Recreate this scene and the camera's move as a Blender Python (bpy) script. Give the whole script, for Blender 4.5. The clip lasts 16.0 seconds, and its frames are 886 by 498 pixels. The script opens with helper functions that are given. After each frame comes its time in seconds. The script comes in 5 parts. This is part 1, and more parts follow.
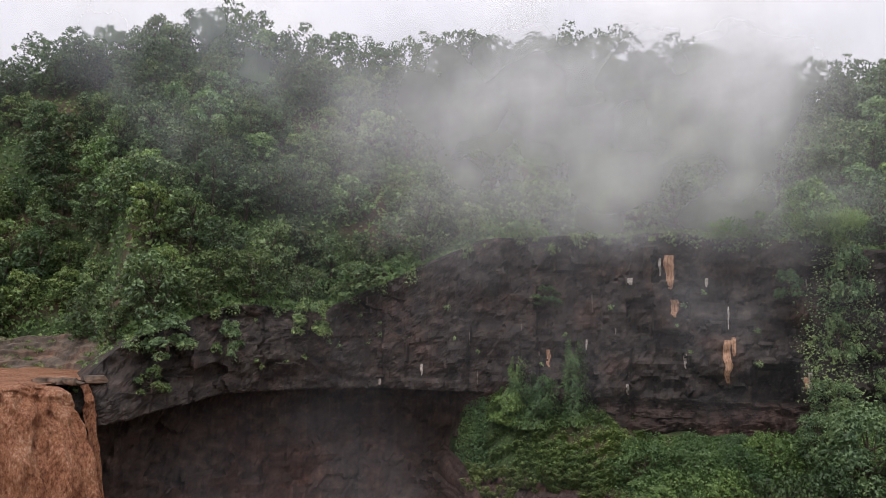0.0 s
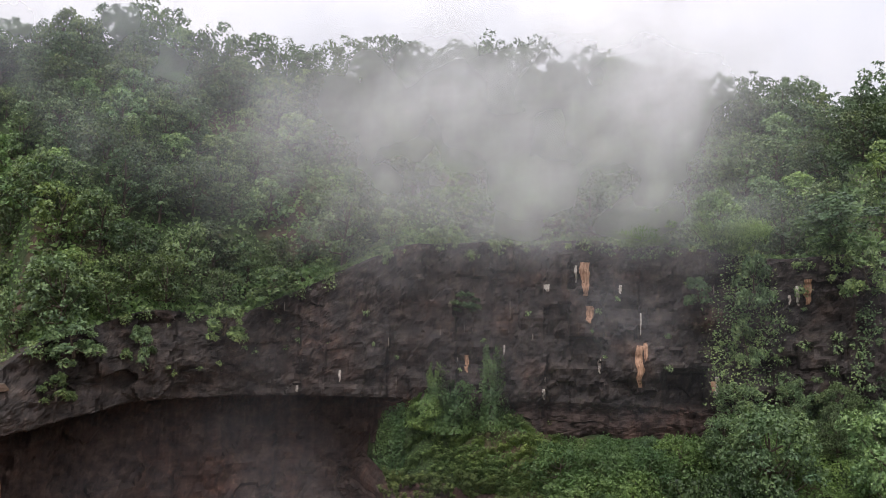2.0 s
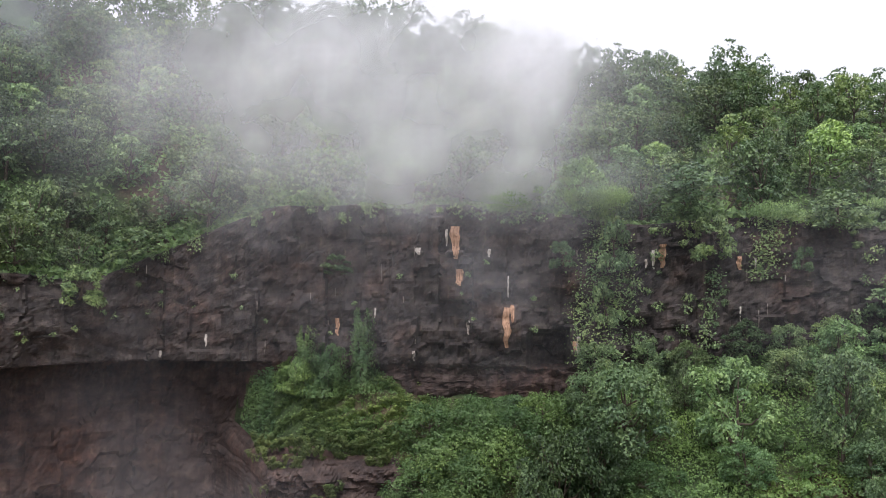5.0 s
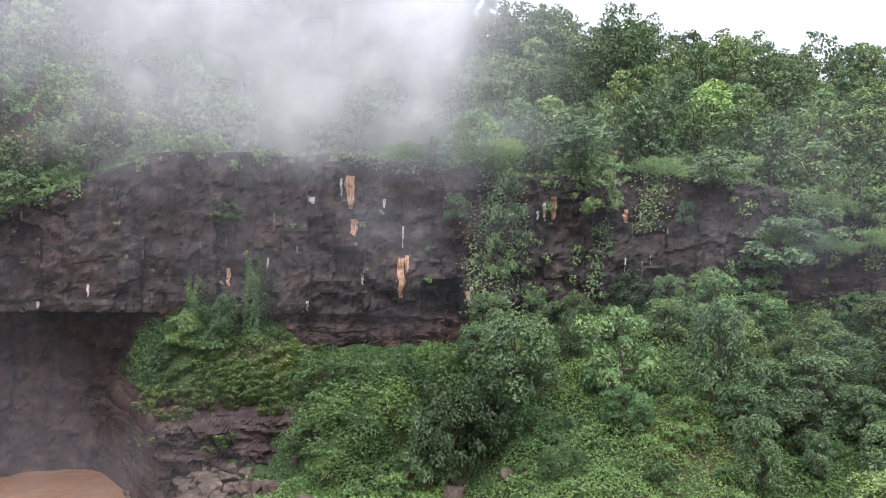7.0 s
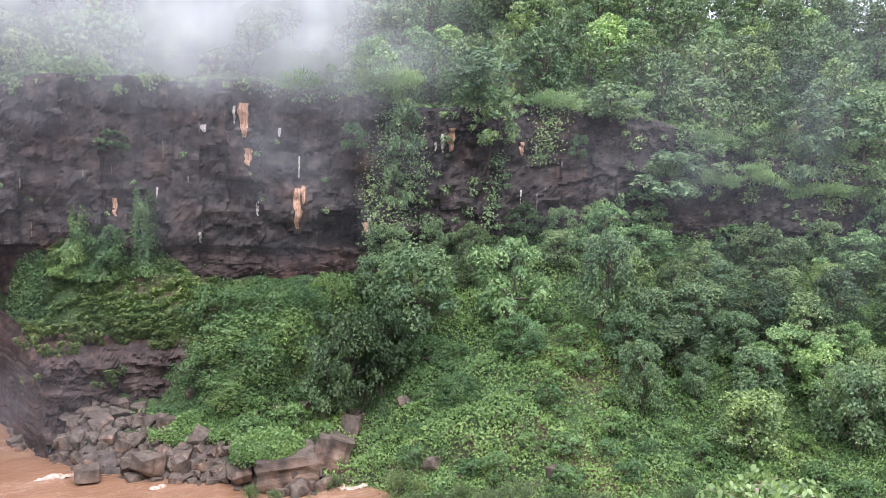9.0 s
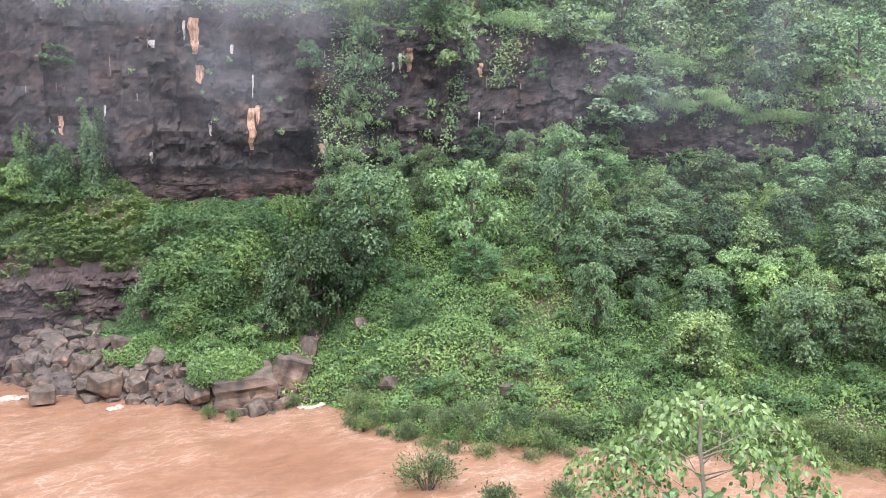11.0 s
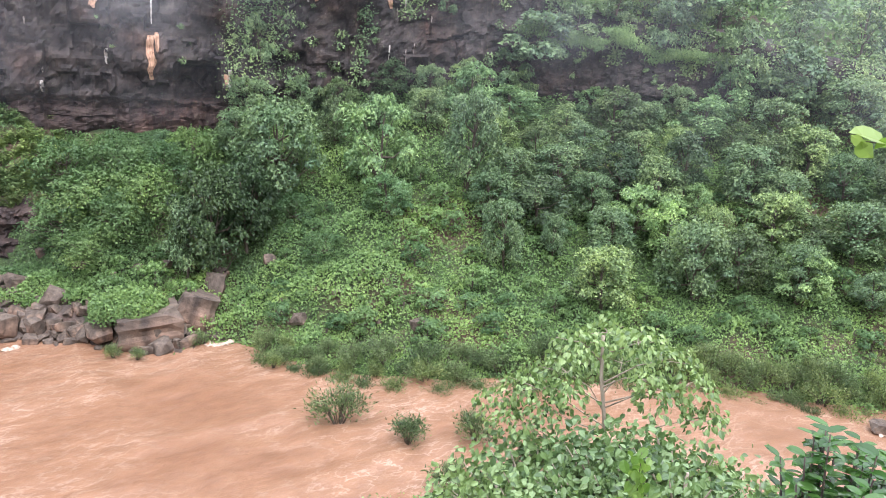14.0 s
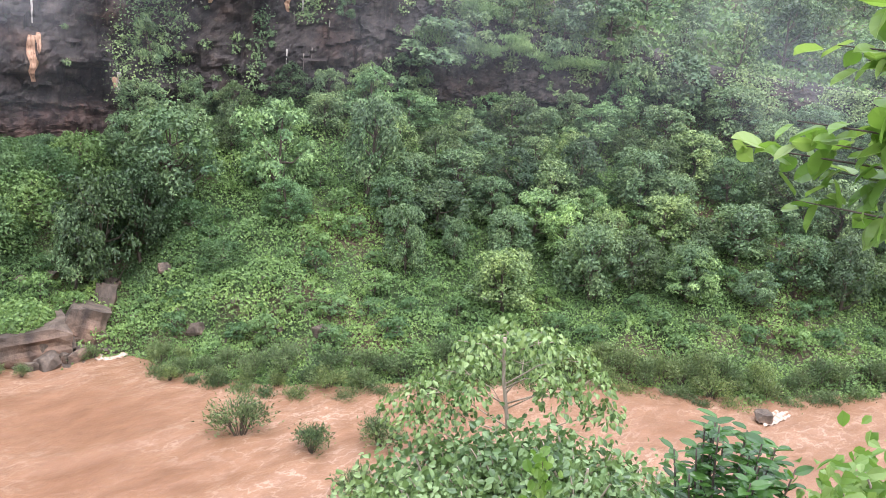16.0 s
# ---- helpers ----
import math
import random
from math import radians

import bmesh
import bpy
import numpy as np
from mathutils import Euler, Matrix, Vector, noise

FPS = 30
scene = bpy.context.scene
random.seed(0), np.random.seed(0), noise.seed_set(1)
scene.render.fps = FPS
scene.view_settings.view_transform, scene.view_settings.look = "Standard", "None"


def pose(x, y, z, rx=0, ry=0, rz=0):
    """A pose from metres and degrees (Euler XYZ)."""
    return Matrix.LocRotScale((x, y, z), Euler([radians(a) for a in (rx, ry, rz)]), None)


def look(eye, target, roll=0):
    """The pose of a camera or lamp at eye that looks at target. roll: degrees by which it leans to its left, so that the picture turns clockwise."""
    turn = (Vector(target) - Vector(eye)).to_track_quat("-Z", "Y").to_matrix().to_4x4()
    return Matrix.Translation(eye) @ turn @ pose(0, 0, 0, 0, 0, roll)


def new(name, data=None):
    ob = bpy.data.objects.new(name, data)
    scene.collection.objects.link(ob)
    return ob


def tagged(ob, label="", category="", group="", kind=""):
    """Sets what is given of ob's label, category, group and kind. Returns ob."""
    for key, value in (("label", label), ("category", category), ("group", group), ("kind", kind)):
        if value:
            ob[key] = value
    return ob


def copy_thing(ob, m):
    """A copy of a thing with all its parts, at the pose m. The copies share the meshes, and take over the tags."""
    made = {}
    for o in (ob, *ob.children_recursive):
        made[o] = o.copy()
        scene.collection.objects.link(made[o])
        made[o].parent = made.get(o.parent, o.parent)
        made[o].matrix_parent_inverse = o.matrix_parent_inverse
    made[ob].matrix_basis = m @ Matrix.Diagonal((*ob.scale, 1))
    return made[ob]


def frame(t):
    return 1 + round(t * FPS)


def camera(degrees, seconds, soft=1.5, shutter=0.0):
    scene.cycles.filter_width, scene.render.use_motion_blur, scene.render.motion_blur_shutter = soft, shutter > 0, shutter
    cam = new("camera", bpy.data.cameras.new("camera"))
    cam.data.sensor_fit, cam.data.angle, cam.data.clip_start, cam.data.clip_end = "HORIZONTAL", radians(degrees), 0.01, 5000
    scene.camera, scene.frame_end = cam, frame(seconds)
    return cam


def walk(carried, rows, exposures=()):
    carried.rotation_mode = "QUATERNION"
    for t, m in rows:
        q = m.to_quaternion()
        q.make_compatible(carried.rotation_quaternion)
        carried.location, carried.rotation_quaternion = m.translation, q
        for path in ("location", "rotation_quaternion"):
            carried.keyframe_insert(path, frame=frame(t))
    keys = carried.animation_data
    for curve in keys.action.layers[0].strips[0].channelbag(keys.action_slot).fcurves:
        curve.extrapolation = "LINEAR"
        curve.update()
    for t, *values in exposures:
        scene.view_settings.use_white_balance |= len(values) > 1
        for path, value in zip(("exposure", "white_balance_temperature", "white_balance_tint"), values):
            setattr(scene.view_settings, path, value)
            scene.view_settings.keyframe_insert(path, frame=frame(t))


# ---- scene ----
# ---- camera: a hand-held phone that turns where it stands, high on the near bank ----
EYE = 24.0
cam = camera(56.95, 16.0, soft=0.7)
ROWS = [
    (0, 0.00, 5.00, 0.00),
    (0.5, -1.37, 5.33, 0.08),
    (1, -2.86, 5.43, 0.10),
    (1.5, -4.32, 5.46, 0.04),
    (2, -5.64, 5.40, 0.04),
    (2.5, -7.01, 5.25, 0.02),
    (3, -8.54, 5.02, -0.06),
    (3.5, -10.05, 4.60, -0.18),
    (4, -11.51, 4.06, -0.18),
    (6.5, -20.07, 0.35, 0.12),
    (7, -22.01, -0.67, 0.27),
    (7.5, -23.81, -1.84, 0.31),
    (8, -25.77, -3.13, 0.45),
    (8.5, -27.73, -4.23, 0.63),
    (9, -29.22, -5.42, 0.81),
    (11.5, -32.97, -12.07, 1.70),
    (12, -33.70, -13.25, 1.87),
    (12.5, -34.62, -14.15, 2.10),
    (13, -35.86, -14.72, 2.49),
    (13.5, -37.23, -15.02, 2.75),
    (14, -38.97, -15.00, 3.07),
    (14.5, -40.94, -14.82, 3.44),
    (15, -42.90, -14.64, 3.67),
    (15.5, -44.59, -14.45, 3.82),
    (16, -46.04, -14.24, 3.95),
]


def turned(yaw, pitch, roll):
    """The eye's pose from its heading, its rise and its lean, in degrees."""
    return pose(0, 0, EYE, 0, 0, yaw) @ pose(0, 0, 0, 90 + pitch) @ pose(0, 0, 0, 0, 0, roll)


walk(cam, [(t, turned(y, p, r)) for t, y, p, r in ROWS],
     exposures=[(0.0, -0.33, 6500, 17), (2.0, -0.22, 6500, 16), (4.0, 0.0, 6400, 16), (6.5, 0.42, 6130, 17), (9.0, 0.83, 5900, 19), (11.5, 1.12, 5880, 18), (16.0, 1.0, 5950, 17)])

# ---- daylight: a bright overcast sky ----
world = bpy.data.worlds.new("sky")
scene.world = world
world.use_nodes = True
wn, wl = world.node_tree.nodes, world.node_tree.links
wn.clear()
w_out, w_bg = wn.new("ShaderNodeOutputWorld"), wn.new("ShaderNodeBackground")
w_sky = wn.new("ShaderNodeTexSky")
w_sky.sky_type, w_sky.sun_disc = "NISHITA", False
w_sky.sun_elevation, w_sky.sun_rotation = radians(58), radians(195)
w_scale = wn.new("ShaderNodeMix")
w_scale.data_type, w_scale.blend_type = "RGBA", "MULTIPLY"
w_scale.inputs[0].default_value = 1.0
w_scale.inputs[7].default_value = (0.10, 0.10, 0.10, 1)
w_tc, w_noise = wn.new("ShaderNodeTexCoord"), wn.new("ShaderNodeTexNoise")
w_noise.inputs["Scale"].default_value, w_noise.inputs["Detail"].default_value = 2.6, 4.0
w_ramp = wn.new("ShaderNodeValToRGB")
w_ramp.color_ramp.elements[0].position, w_ramp.color_ramp.elements[1].position = 0.36, 0.62
w_ramp.color_ramp.elements[0].color = (0.92, 0.95, 1.02, 1)
w_ramp.color_ramp.elements[1].color = (1.22, 1.22, 1.24, 1)
w_mix = wn.new("ShaderNodeMix")
w_mix.data_type = "RGBA"
w_mix.inputs[0].default_value = 0.93
w_up, w_high, w_lum = wn.new("ShaderNodeSeparateXYZ"), wn.new("ShaderNodeMath"), wn.new("ShaderNodeMix")
w_high.operation = "MULTIPLY_ADD"                      # a cloud cover is brighter overhead than at the horizon
w_high.inputs[1].default_value, w_high.inputs[2].default_value = 1.5, 0.62
w_top = wn.new("ShaderNodeMath")
w_top.operation = "MAXIMUM"
w_top.inputs[1].default_value = 0.0
w_lum.data_type, w_lum.blend_type = "RGBA", "MULTIPLY"
w_lum.inputs[0].default_value = 1.0
wl.new(w_tc.outputs["Generated"], w_up.inputs[0])
wl.new(w_up.outputs[2], w_top.inputs[0])
wl.new(w_top.outputs[0], w_high.inputs[0])
wl.new(w_sky.outputs[0], w_scale.inputs[6])
wl.new(w_tc.outputs["Generated"], w_noise.inputs["Vector"])
wl.new(w_noise.outputs["Fac"], w_ramp.inputs[0])
wl.new(w_scale.outputs[2], w_mix.inputs[6])
wl.new(w_ramp.outputs[0], w_lum.inputs[6])
wl.new(w_high.outputs[0], w_lum.inputs[7])
wl.new(w_lum.outputs[2], w_mix.inputs[7])
wl.new(w_mix.outputs[2], w_bg.inputs[0])
w_bg.inputs[1].default_value = 1.0
wl.new(w_bg.outputs[0], w_out.inputs[0])

sun = new("sun", bpy.data.lights.new("sun", "SUN"))
sun.data.energy, sun.data.angle, sun.data.color = 1.5, radians(30), (1.0, 0.97, 0.92)
sun.matrix_world = look((-20, -60, 110), (0, 0, 0))


# ---- materials ----
def material(name):
    m = bpy.data.materials.new(name)
    m.use_nodes = True
    n = m.node_tree.nodes
    n.clear()
    return m, n, m.node_tree.links, n.new("ShaderNodeOutputMaterial")


def noise_node(n, l, vec, scale, detail=4.0, rough=0.55):
    t = n.new("ShaderNodeTexNoise")
    t.inputs["Scale"].default_value, t.inputs["Detail"].default_value, t.inputs["Roughness"].default_value = scale, detail, rough
    l.new(vec, t.inputs["Vector"])
    return t.outputs["Fac"]


def ramp(n, l, fac, stops):
    r = n.new("ShaderNodeValToRGB")
    while len(r.color_ramp.elements) < len(stops):
        r.color_ramp.elements.new(0.5)
    for e, (p, c) in zip(r.color_ramp.elements, stops):
        e.position, e.color = p, (*c, 1)
    l.new(fac, r.inputs[0])
    return r.outputs[0]


def mixed(n, l, fac, a, b, how="MIX"):
    m = n.new("ShaderNodeMix")
    m.data_type, m.blend_type = "RGBA", how
    for sock, v in ((m.inputs[0], fac), (m.inputs[6], a), (m.inputs[7], b)):
        if isinstance(v, float):
            sock.default_value = v
        elif isinstance(v, tuple):
            sock.default_value = (*v, 1)
        else:
            l.new(v, sock)
    return m.outputs[2]


def maths(n, l, op, a, b=0.0, clamp=False):
    m = n.new("ShaderNodeMath")
    m.operation, m.use_clamp = op, clamp
    for sock, v in ((m.inputs[0], a), (m.inputs[1], b)):
        if isinstance(v, (int, float)):
            sock.default_value = v
        else:
            l.new(v, sock)
    return m.outputs[0]


def stretched(n, l, sx, sy, sz, coord="Object"):
    tc, mp = n.new("ShaderNodeTexCoord"), n.new("ShaderNodeMapping")
    mp.inputs["Scale"].default_value = (sx, sy, sz)
    l.new(tc.outputs[coord], mp.inputs["Vector"])
    return mp.outputs[0]


def bumped(n, l, height, strength, dist=0.1):
    b = n.new("ShaderNodeBump")
    b.inputs["Strength"].default_value, b.inputs["Distance"].default_value = strength, dist
    l.new(height, b.inputs["Height"])
    return b.outputs[0]


def surface(n, l, out, colour, rough=0.8, normal=None, spec=0.3):
    p = n.new("ShaderNodeBsdfPrincipled")
    if isinstance(colour, tuple):
        p.inputs["Base Color"].default_value = (*colour, 1)
    else:
        l.new(colour, p.inputs["Base Color"])
    if isinstance(rough, float):
        p.inputs["Roughness"].default_value = rough
    else:
        l.new(rough, p.inputs["Roughness"])
    p.inputs["Specular IOR Level"].default_value = spec
    if normal:
        l.new(normal, p.inputs["Normal"])
    l.new(p.outputs[0], out.inputs[0])
    return p


def leaf_material(name, dark, mid, light, rough=0.5, spec=0.3, through_light=0.21, spread=1.0):
    """Leaves: each differs a little, each plant too; some light comes through."""
    m, n, l, out = material(name)
    geo, info = n.new("ShaderNodeNewGeometry"), n.new("ShaderNodeObjectInfo")
    per_leaf = ramp(n, l, geo.outputs["Random Per Island"], [(0.0, dark), (0.5, mid), (1.0, tuple(0.35 * a + 0.65 * b for a, b in zip(mid, light)))])
    per_plant = ramp(n, l, info.outputs["Random"], [(p, tuple(1 + (q - 1) * spread for q in c)) for p, c in ((0.0, (0.61, 0.70, 0.67)), (0.35, (0.89, 0.93, 0.92)), (0.7, (1.08, 1.06, 0.97)), (1.0, (1.35, 1.30, 1.01)))])
    vec = stretched(n, l, 1, 1, 1)
    patch = ramp(n, l, noise_node(n, l, vec, 0.35, 2.0), [(0.3, (0.74, 0.82, 0.80)), (0.7, (1.14, 1.12, 0.95))])
    broad = ramp(n, l, noise_node(n, l, vec, 0.09, 3.0), [(0.32, (0.74, 0.81, 0.81)), (0.68, (1.20, 1.16, 0.98))])
    colour = mixed(n, l, 1.0, mixed(n, l, 1.0, mixed(n, l, 1.0, per_leaf, per_plant, "MULTIPLY"), patch, "MULTIPLY"), broad, "MULTIPLY")
    p = n.new("ShaderNodeBsdfPrincipled")
    l.new(colour, p.inputs["Base Color"])
    p.inputs["Roughness"].default_value, p.inputs["Specular IOR Level"].default_value = rough, spec
    tr, mx = n.new("ShaderNodeBsdfTranslucent"), n.new("ShaderNodeMixShader")
    l.new(mixed(n, l, 1.0, colour, (1.15, 1.2, 0.75), "MULTIPLY"), tr.inputs[0])
    mx.inputs[0].default_value = through_light
    l.new(p.outputs[0], mx.inputs[1]), l.new(tr.outputs[0], mx.inputs[2])
    l.new(mx.outputs[0], out.inputs[0])
    return m


LEAF_HILL = leaf_material("forest_leaves", (0.065, 0.093, 0.059), (0.171, 0.239, 0.134), (0.356, 0.446, 0.244))
LEAF_DARK = leaf_material("dark_leaves", (0.037, 0.054, 0.036), (0.092, 0.133, 0.076), (0.198, 0.257, 0.139))
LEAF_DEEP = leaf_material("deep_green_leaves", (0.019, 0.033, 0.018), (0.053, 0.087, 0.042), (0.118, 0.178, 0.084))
LEAF_LIGHT = leaf_material("light_leaves", (0.087, 0.137, 0.076), (0.212, 0.317, 0.154), (0.409, 0.548, 0.286))
LEAF_CREEPER = leaf_material("creeper_leaves", (0.074, 0.124, 0.060), (0.137, 0.215, 0.096), (0.226, 0.330, 0.148))
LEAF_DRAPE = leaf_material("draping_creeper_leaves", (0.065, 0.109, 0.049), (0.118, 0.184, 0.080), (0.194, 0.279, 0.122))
LEAF_SPIKE = leaf_material("tall_grass_blades", (0.058, 0.094, 0.044), (0.143, 0.208, 0.090), (0.297, 0.364, 0.156))
LEAF_RIM = leaf_material("rim_grass_blades", (0.046, 0.066, 0.036), (0.105, 0.141, 0.068), (0.184, 0.218, 0.123))
LEAF_WILLOW = leaf_material("river_shrub_leaves", (0.068, 0.093, 0.050), (0.153, 0.197, 0.099), (0.284, 0.332, 0.171))
LEAF_NEAR = leaf_material("near_tree_leaves", (0.085, 0.135, 0.060), (0.215, 0.300, 0.125), (0.360, 0.440, 0.230), 0.36, 0.5, 0.3, 0.3)
LEAF_YOUNG = leaf_material("young_branch_leaves", (0.147, 0.250, 0.059), (0.225, 0.339, 0.082), (0.391, 0.464, 0.211), 0.33, 0.5, 0.45, 0.3)
LEAF_GLOSSY = leaf_material("glossy_shrub_leaves", (0.035, 0.090, 0.023), (0.066, 0.144, 0.036), (0.114, 0.216, 0.054), 0.25, 0.5, 0.25)


def bark_material(name, a, b):
    m, n, l, out = material(name)
    vec = stretched(n, l, 6, 6, 1.2)
    f = noise_node(n, l, vec, 2.0, 5.0)
    surface(n, l, out, ramp(n, l, f, [(0.3, a), (0.7, b)]), 0.9, bumped(n, l, f, 0.6, 0.03))
    return m


BARK = bark_material("bark", (0.05, 0.038, 0.028), (0.13, 0.105, 0.08))
BARK_PALE = bark_material("pale_bark", (0.210, 0.160, 0.119), (0.450, 0.377, 0.294))


def rock_material(name, dark, mid, light, wet=0.5):
    """Wet basalt in level beds, with rusty and mossy patches."""
    m, n, l, out = material(name)
    vec = stretched(n, l, 1, 1, 1)
    beds = stretched(n, l, 0.7, 0.7, 1.15)
    drips = stretched(n, l, 1.5, 1.5, 0.07)
    f1 = noise_node(n, l, beds, 0.8, 8.0, 0.62)
    f2 = noise_node(n, l, vec, 0.16, 4.0)
    f3 = noise_node(n, l, drips, 0.9, 5.0)
    f4 = noise_node(n, l, vec, 3.2, 8.0, 0.65)
    base = ramp(n, l, f1, [(0.3, dark), (0.52, mid), (0.75, light)])
    base = mixed(n, l, ramp(n, l, f2, [(0.5, (0, 0, 0)), (0.68, (0.6, 0.6, 0.6))]), base, mixed(n, l, 1.0, base, (1.55, 0.98, 0.72), "MULTIPLY"))
    base = mixed(n, l, ramp(n, l, f3, [(0.36, (0.7, 0.7, 0.7)), (0.52, (0, 0, 0))]), base, mixed(n, l, 1.0, base, (0.42, 0.42, 0.46), "MULTIPLY"))
    base = mixed(n, l, ramp(n, l, f3, [(0.62, (0, 0, 0)), (0.76, (0.34, 0.34, 0.34))]), base, (0.20, 0.145, 0.105))
    base = mixed(n, l, 0.5, base, mixed(n, l, 1.0, base, ramp(n, l, f4, [(0.3, (0.35, 0.35, 0.35)), (0.7, (1.7, 1.7, 1.7))]), "MULTIPLY"))
    h = maths(n, l, "ADD", f1, maths(n, l, "MULTIPLY", f4, 0.5))
    rough = maths(n, l, "MULTIPLY_ADD", f4, 0.5)
    rough.node.inputs[2].default_value = 0.62 - 0.3 * wet
    surface(n, l, out, base, rough, bumped(n, l, h, 0.9, 0.25), 0.35)
    return m


ROCK = rock_material("wet_basalt", (0.012, 0.010, 0.009), (0.041, 0.032, 0.028), (0.100, 0.079, 0.068))
ROCK_RED = rock_material("red_brown_basalt", (0.018, 0.012, 0.011), (0.052, 0.034, 0.028), (0.112, 0.079, 0.065))
SCREE = rock_material("scree_earth", (0.044, 0.035, 0.029), (0.100, 0.078, 0.064), (0.175, 0.140, 0.116), 0.2)
BOULDER = rock_material("boulder_basalt", (0.049, 0.037, 0.028), (0.132, 0.101, 0.076), (0.257, 0.205, 0.159), 0.3)


def stain_material(name, a, b):
    m, n, l, out = material(name)
    f = noise_node(n, l, stretched(n, l, 5, 5, 0.7), 1.2, 6.0)
    surface(n, l, out, ramp(n, l, f, [(0.32, a), (0.6, b)]), 0.75, bumped(n, l, f, 0.5, 0.05))
    return m


STAIN_ORANGE = stain_material("orange_mineral_crust", (0.17, 0.09, 0.052), (0.50, 0.30, 0.19))
STAIN_DULL = stain_material("dull_mineral_crust", (0.09, 0.075, 0.065), (0.26, 0.22, 0.19))
STAIN_WHITE = stain_material("white_mineral_crust", (0.22, 0.19, 0.16), (0.55, 0.50, 0.44))


def ground_material():
    """Red earth under grass and leaf litter; bare rock on the steepest falls of the land."""
    m, n, l, out = material("green_earth")
    vec = stretched(n, l, 1, 1, 1)
    f1, f2 = noise_node(n, l, vec, 0.09, 5.0), noise_node(n, l, vec, 1.7, 6.0)
    green = ramp(n, l, f2, [(0.3, (0.022, 0.036, 0.014)), (0.55, (0.045, 0.07, 0.024)), (0.8, (0.075, 0.108, 0.035))])
    earth = ramp(n, l, f2, [(0.3, (0.05, 0.035, 0.025)), (0.7, (0.13, 0.085, 0.055))])
    base = mixed(n, l, ramp(n, l, f1, [(0.50, (0, 0, 0)), (0.62, (1, 1, 1))]), green, earth)
    surface(n, l, out, base, 0.9, bumped(n, l, f2, 1.0, 0.3))
    return m


GROUND = ground_material()


def water_material(name, calm):
    """Brown flood water: silt, paler boils, and threads of foam."""
    m, n, l, out = material(name)
    flow = stretched(n, l, 0.55, 1.0, 0.6)
    f1, f2 = noise_node(n, l, flow, 0.16, 5.0), noise_node(n, l, flow, 0.9, 7.0, 0.6)
    f3 = noise_node(n, l, stretched(n, l, 0.6, 1.1, 1), 0.75, 8.0, 0.6)
    silt = ramp(n, l, f1, [(0.3, (0.185, 0.094, 0.050)), (0.55, (0.228, 0.123, 0.069)), (0.75, (0.272, 0.155, 0.094))])
    silt = mixed(n, l, 0.55, silt, mixed(n, l, 1.0, silt, ramp(n, l, f2, [(0.3, (0.72, 0.70, 0.68)), (0.7, (1.25, 1.25, 1.25))]), "MULTIPLY"))
    thread = maths(n, l, "ABSOLUTE", maths(n, l, "SUBTRACT", f3, 0.5))
    foam = maths(n, l, "MULTIPLY", ramp(n, l, thread, [(0.0, (1, 1, 1)), (0.025, (0, 0, 0))]), ramp(n, l, f1, [(0.40, (0, 0, 0)), (0.62, (0.72, 0.72, 0.72))]))
    f4 = noise_node(n, l, flow, 2.1, 6.0, 0.6)
    fine = maths(n, l, "MULTIPLY", ramp(n, l, maths(n, l, "ABSOLUTE", maths(n, l, "SUBTRACT", f4, 0.5)), [(0.0, (0.7, 0.7, 0.7)), (0.03, (0, 0, 0))]), ramp(n, l, f1, [(0.44, (0, 0, 0)), (0.66, (0.5, 0.5, 0.5))]))
    foam = maths(n, l, "MAXIMUM", foam, fine)
    base = mixed(n, l, foam, silt, (0.44, 0.32, 0.235))
    surface(n, l, out, base, 0.42, bumped(n, l, maths(n, l, "ADD", f2, f3), 0.38, calm), 0.3)
    return m


WATER = water_material("brown_river", 0.35)


def fall_material():
    """Muddy water torn to clots and spray: fine dark and pale grain along the fall, on broad boils."""
    m, n, l, out = material("falling_brown_water")
    f1 = noise_node(n, l, stretched(n, l, 1.4, 1.4, 0.8), 3.4, 8.0, 0.72)
    f2 = noise_node(n, l, stretched(n, l, 1, 1, 0.3), 5.0, 6.0, 0.65)
    f3 = noise_node(n, l, stretched(n, l, 1, 1, 0.5), 0.6, 5.0, 0.6)
    churn = maths(n, l, "ADD", maths(n, l, "MULTIPLY", f1, 0.7), maths(n, l, "MULTIPLY", f3, 0.3))
    base = ramp(n, l, churn, [(0.38, (0.10, 0.034, 0.016)), (0.46, (0.28, 0.112, 0.054)), (0.54, (0.42, 0.20, 0.11)), (0.64, (0.64, 0.42, 0.29))])
    surface(n, l, out, base, 0.5, bumped(n, l, maths(n, l, "ADD", f1, f2), 1.0, 0.3), 0.3)
    return m


FALL = fall_material()


def foam_material():
    m, n, l, out = material("white_foam")
    f = noise_node(n, l, stretched(n, l, 1, 1, 1), 3.0, 5.0)
    surface(n, l, out, ramp(n, l, f, [(0.38, (0.27, 0.155, 0.09)), (0.62, (0.50, 0.42, 0.34))]), 0.6, bumped(n, l, f, 0.8, 0.1))
    return m


FOAM = foam_material()


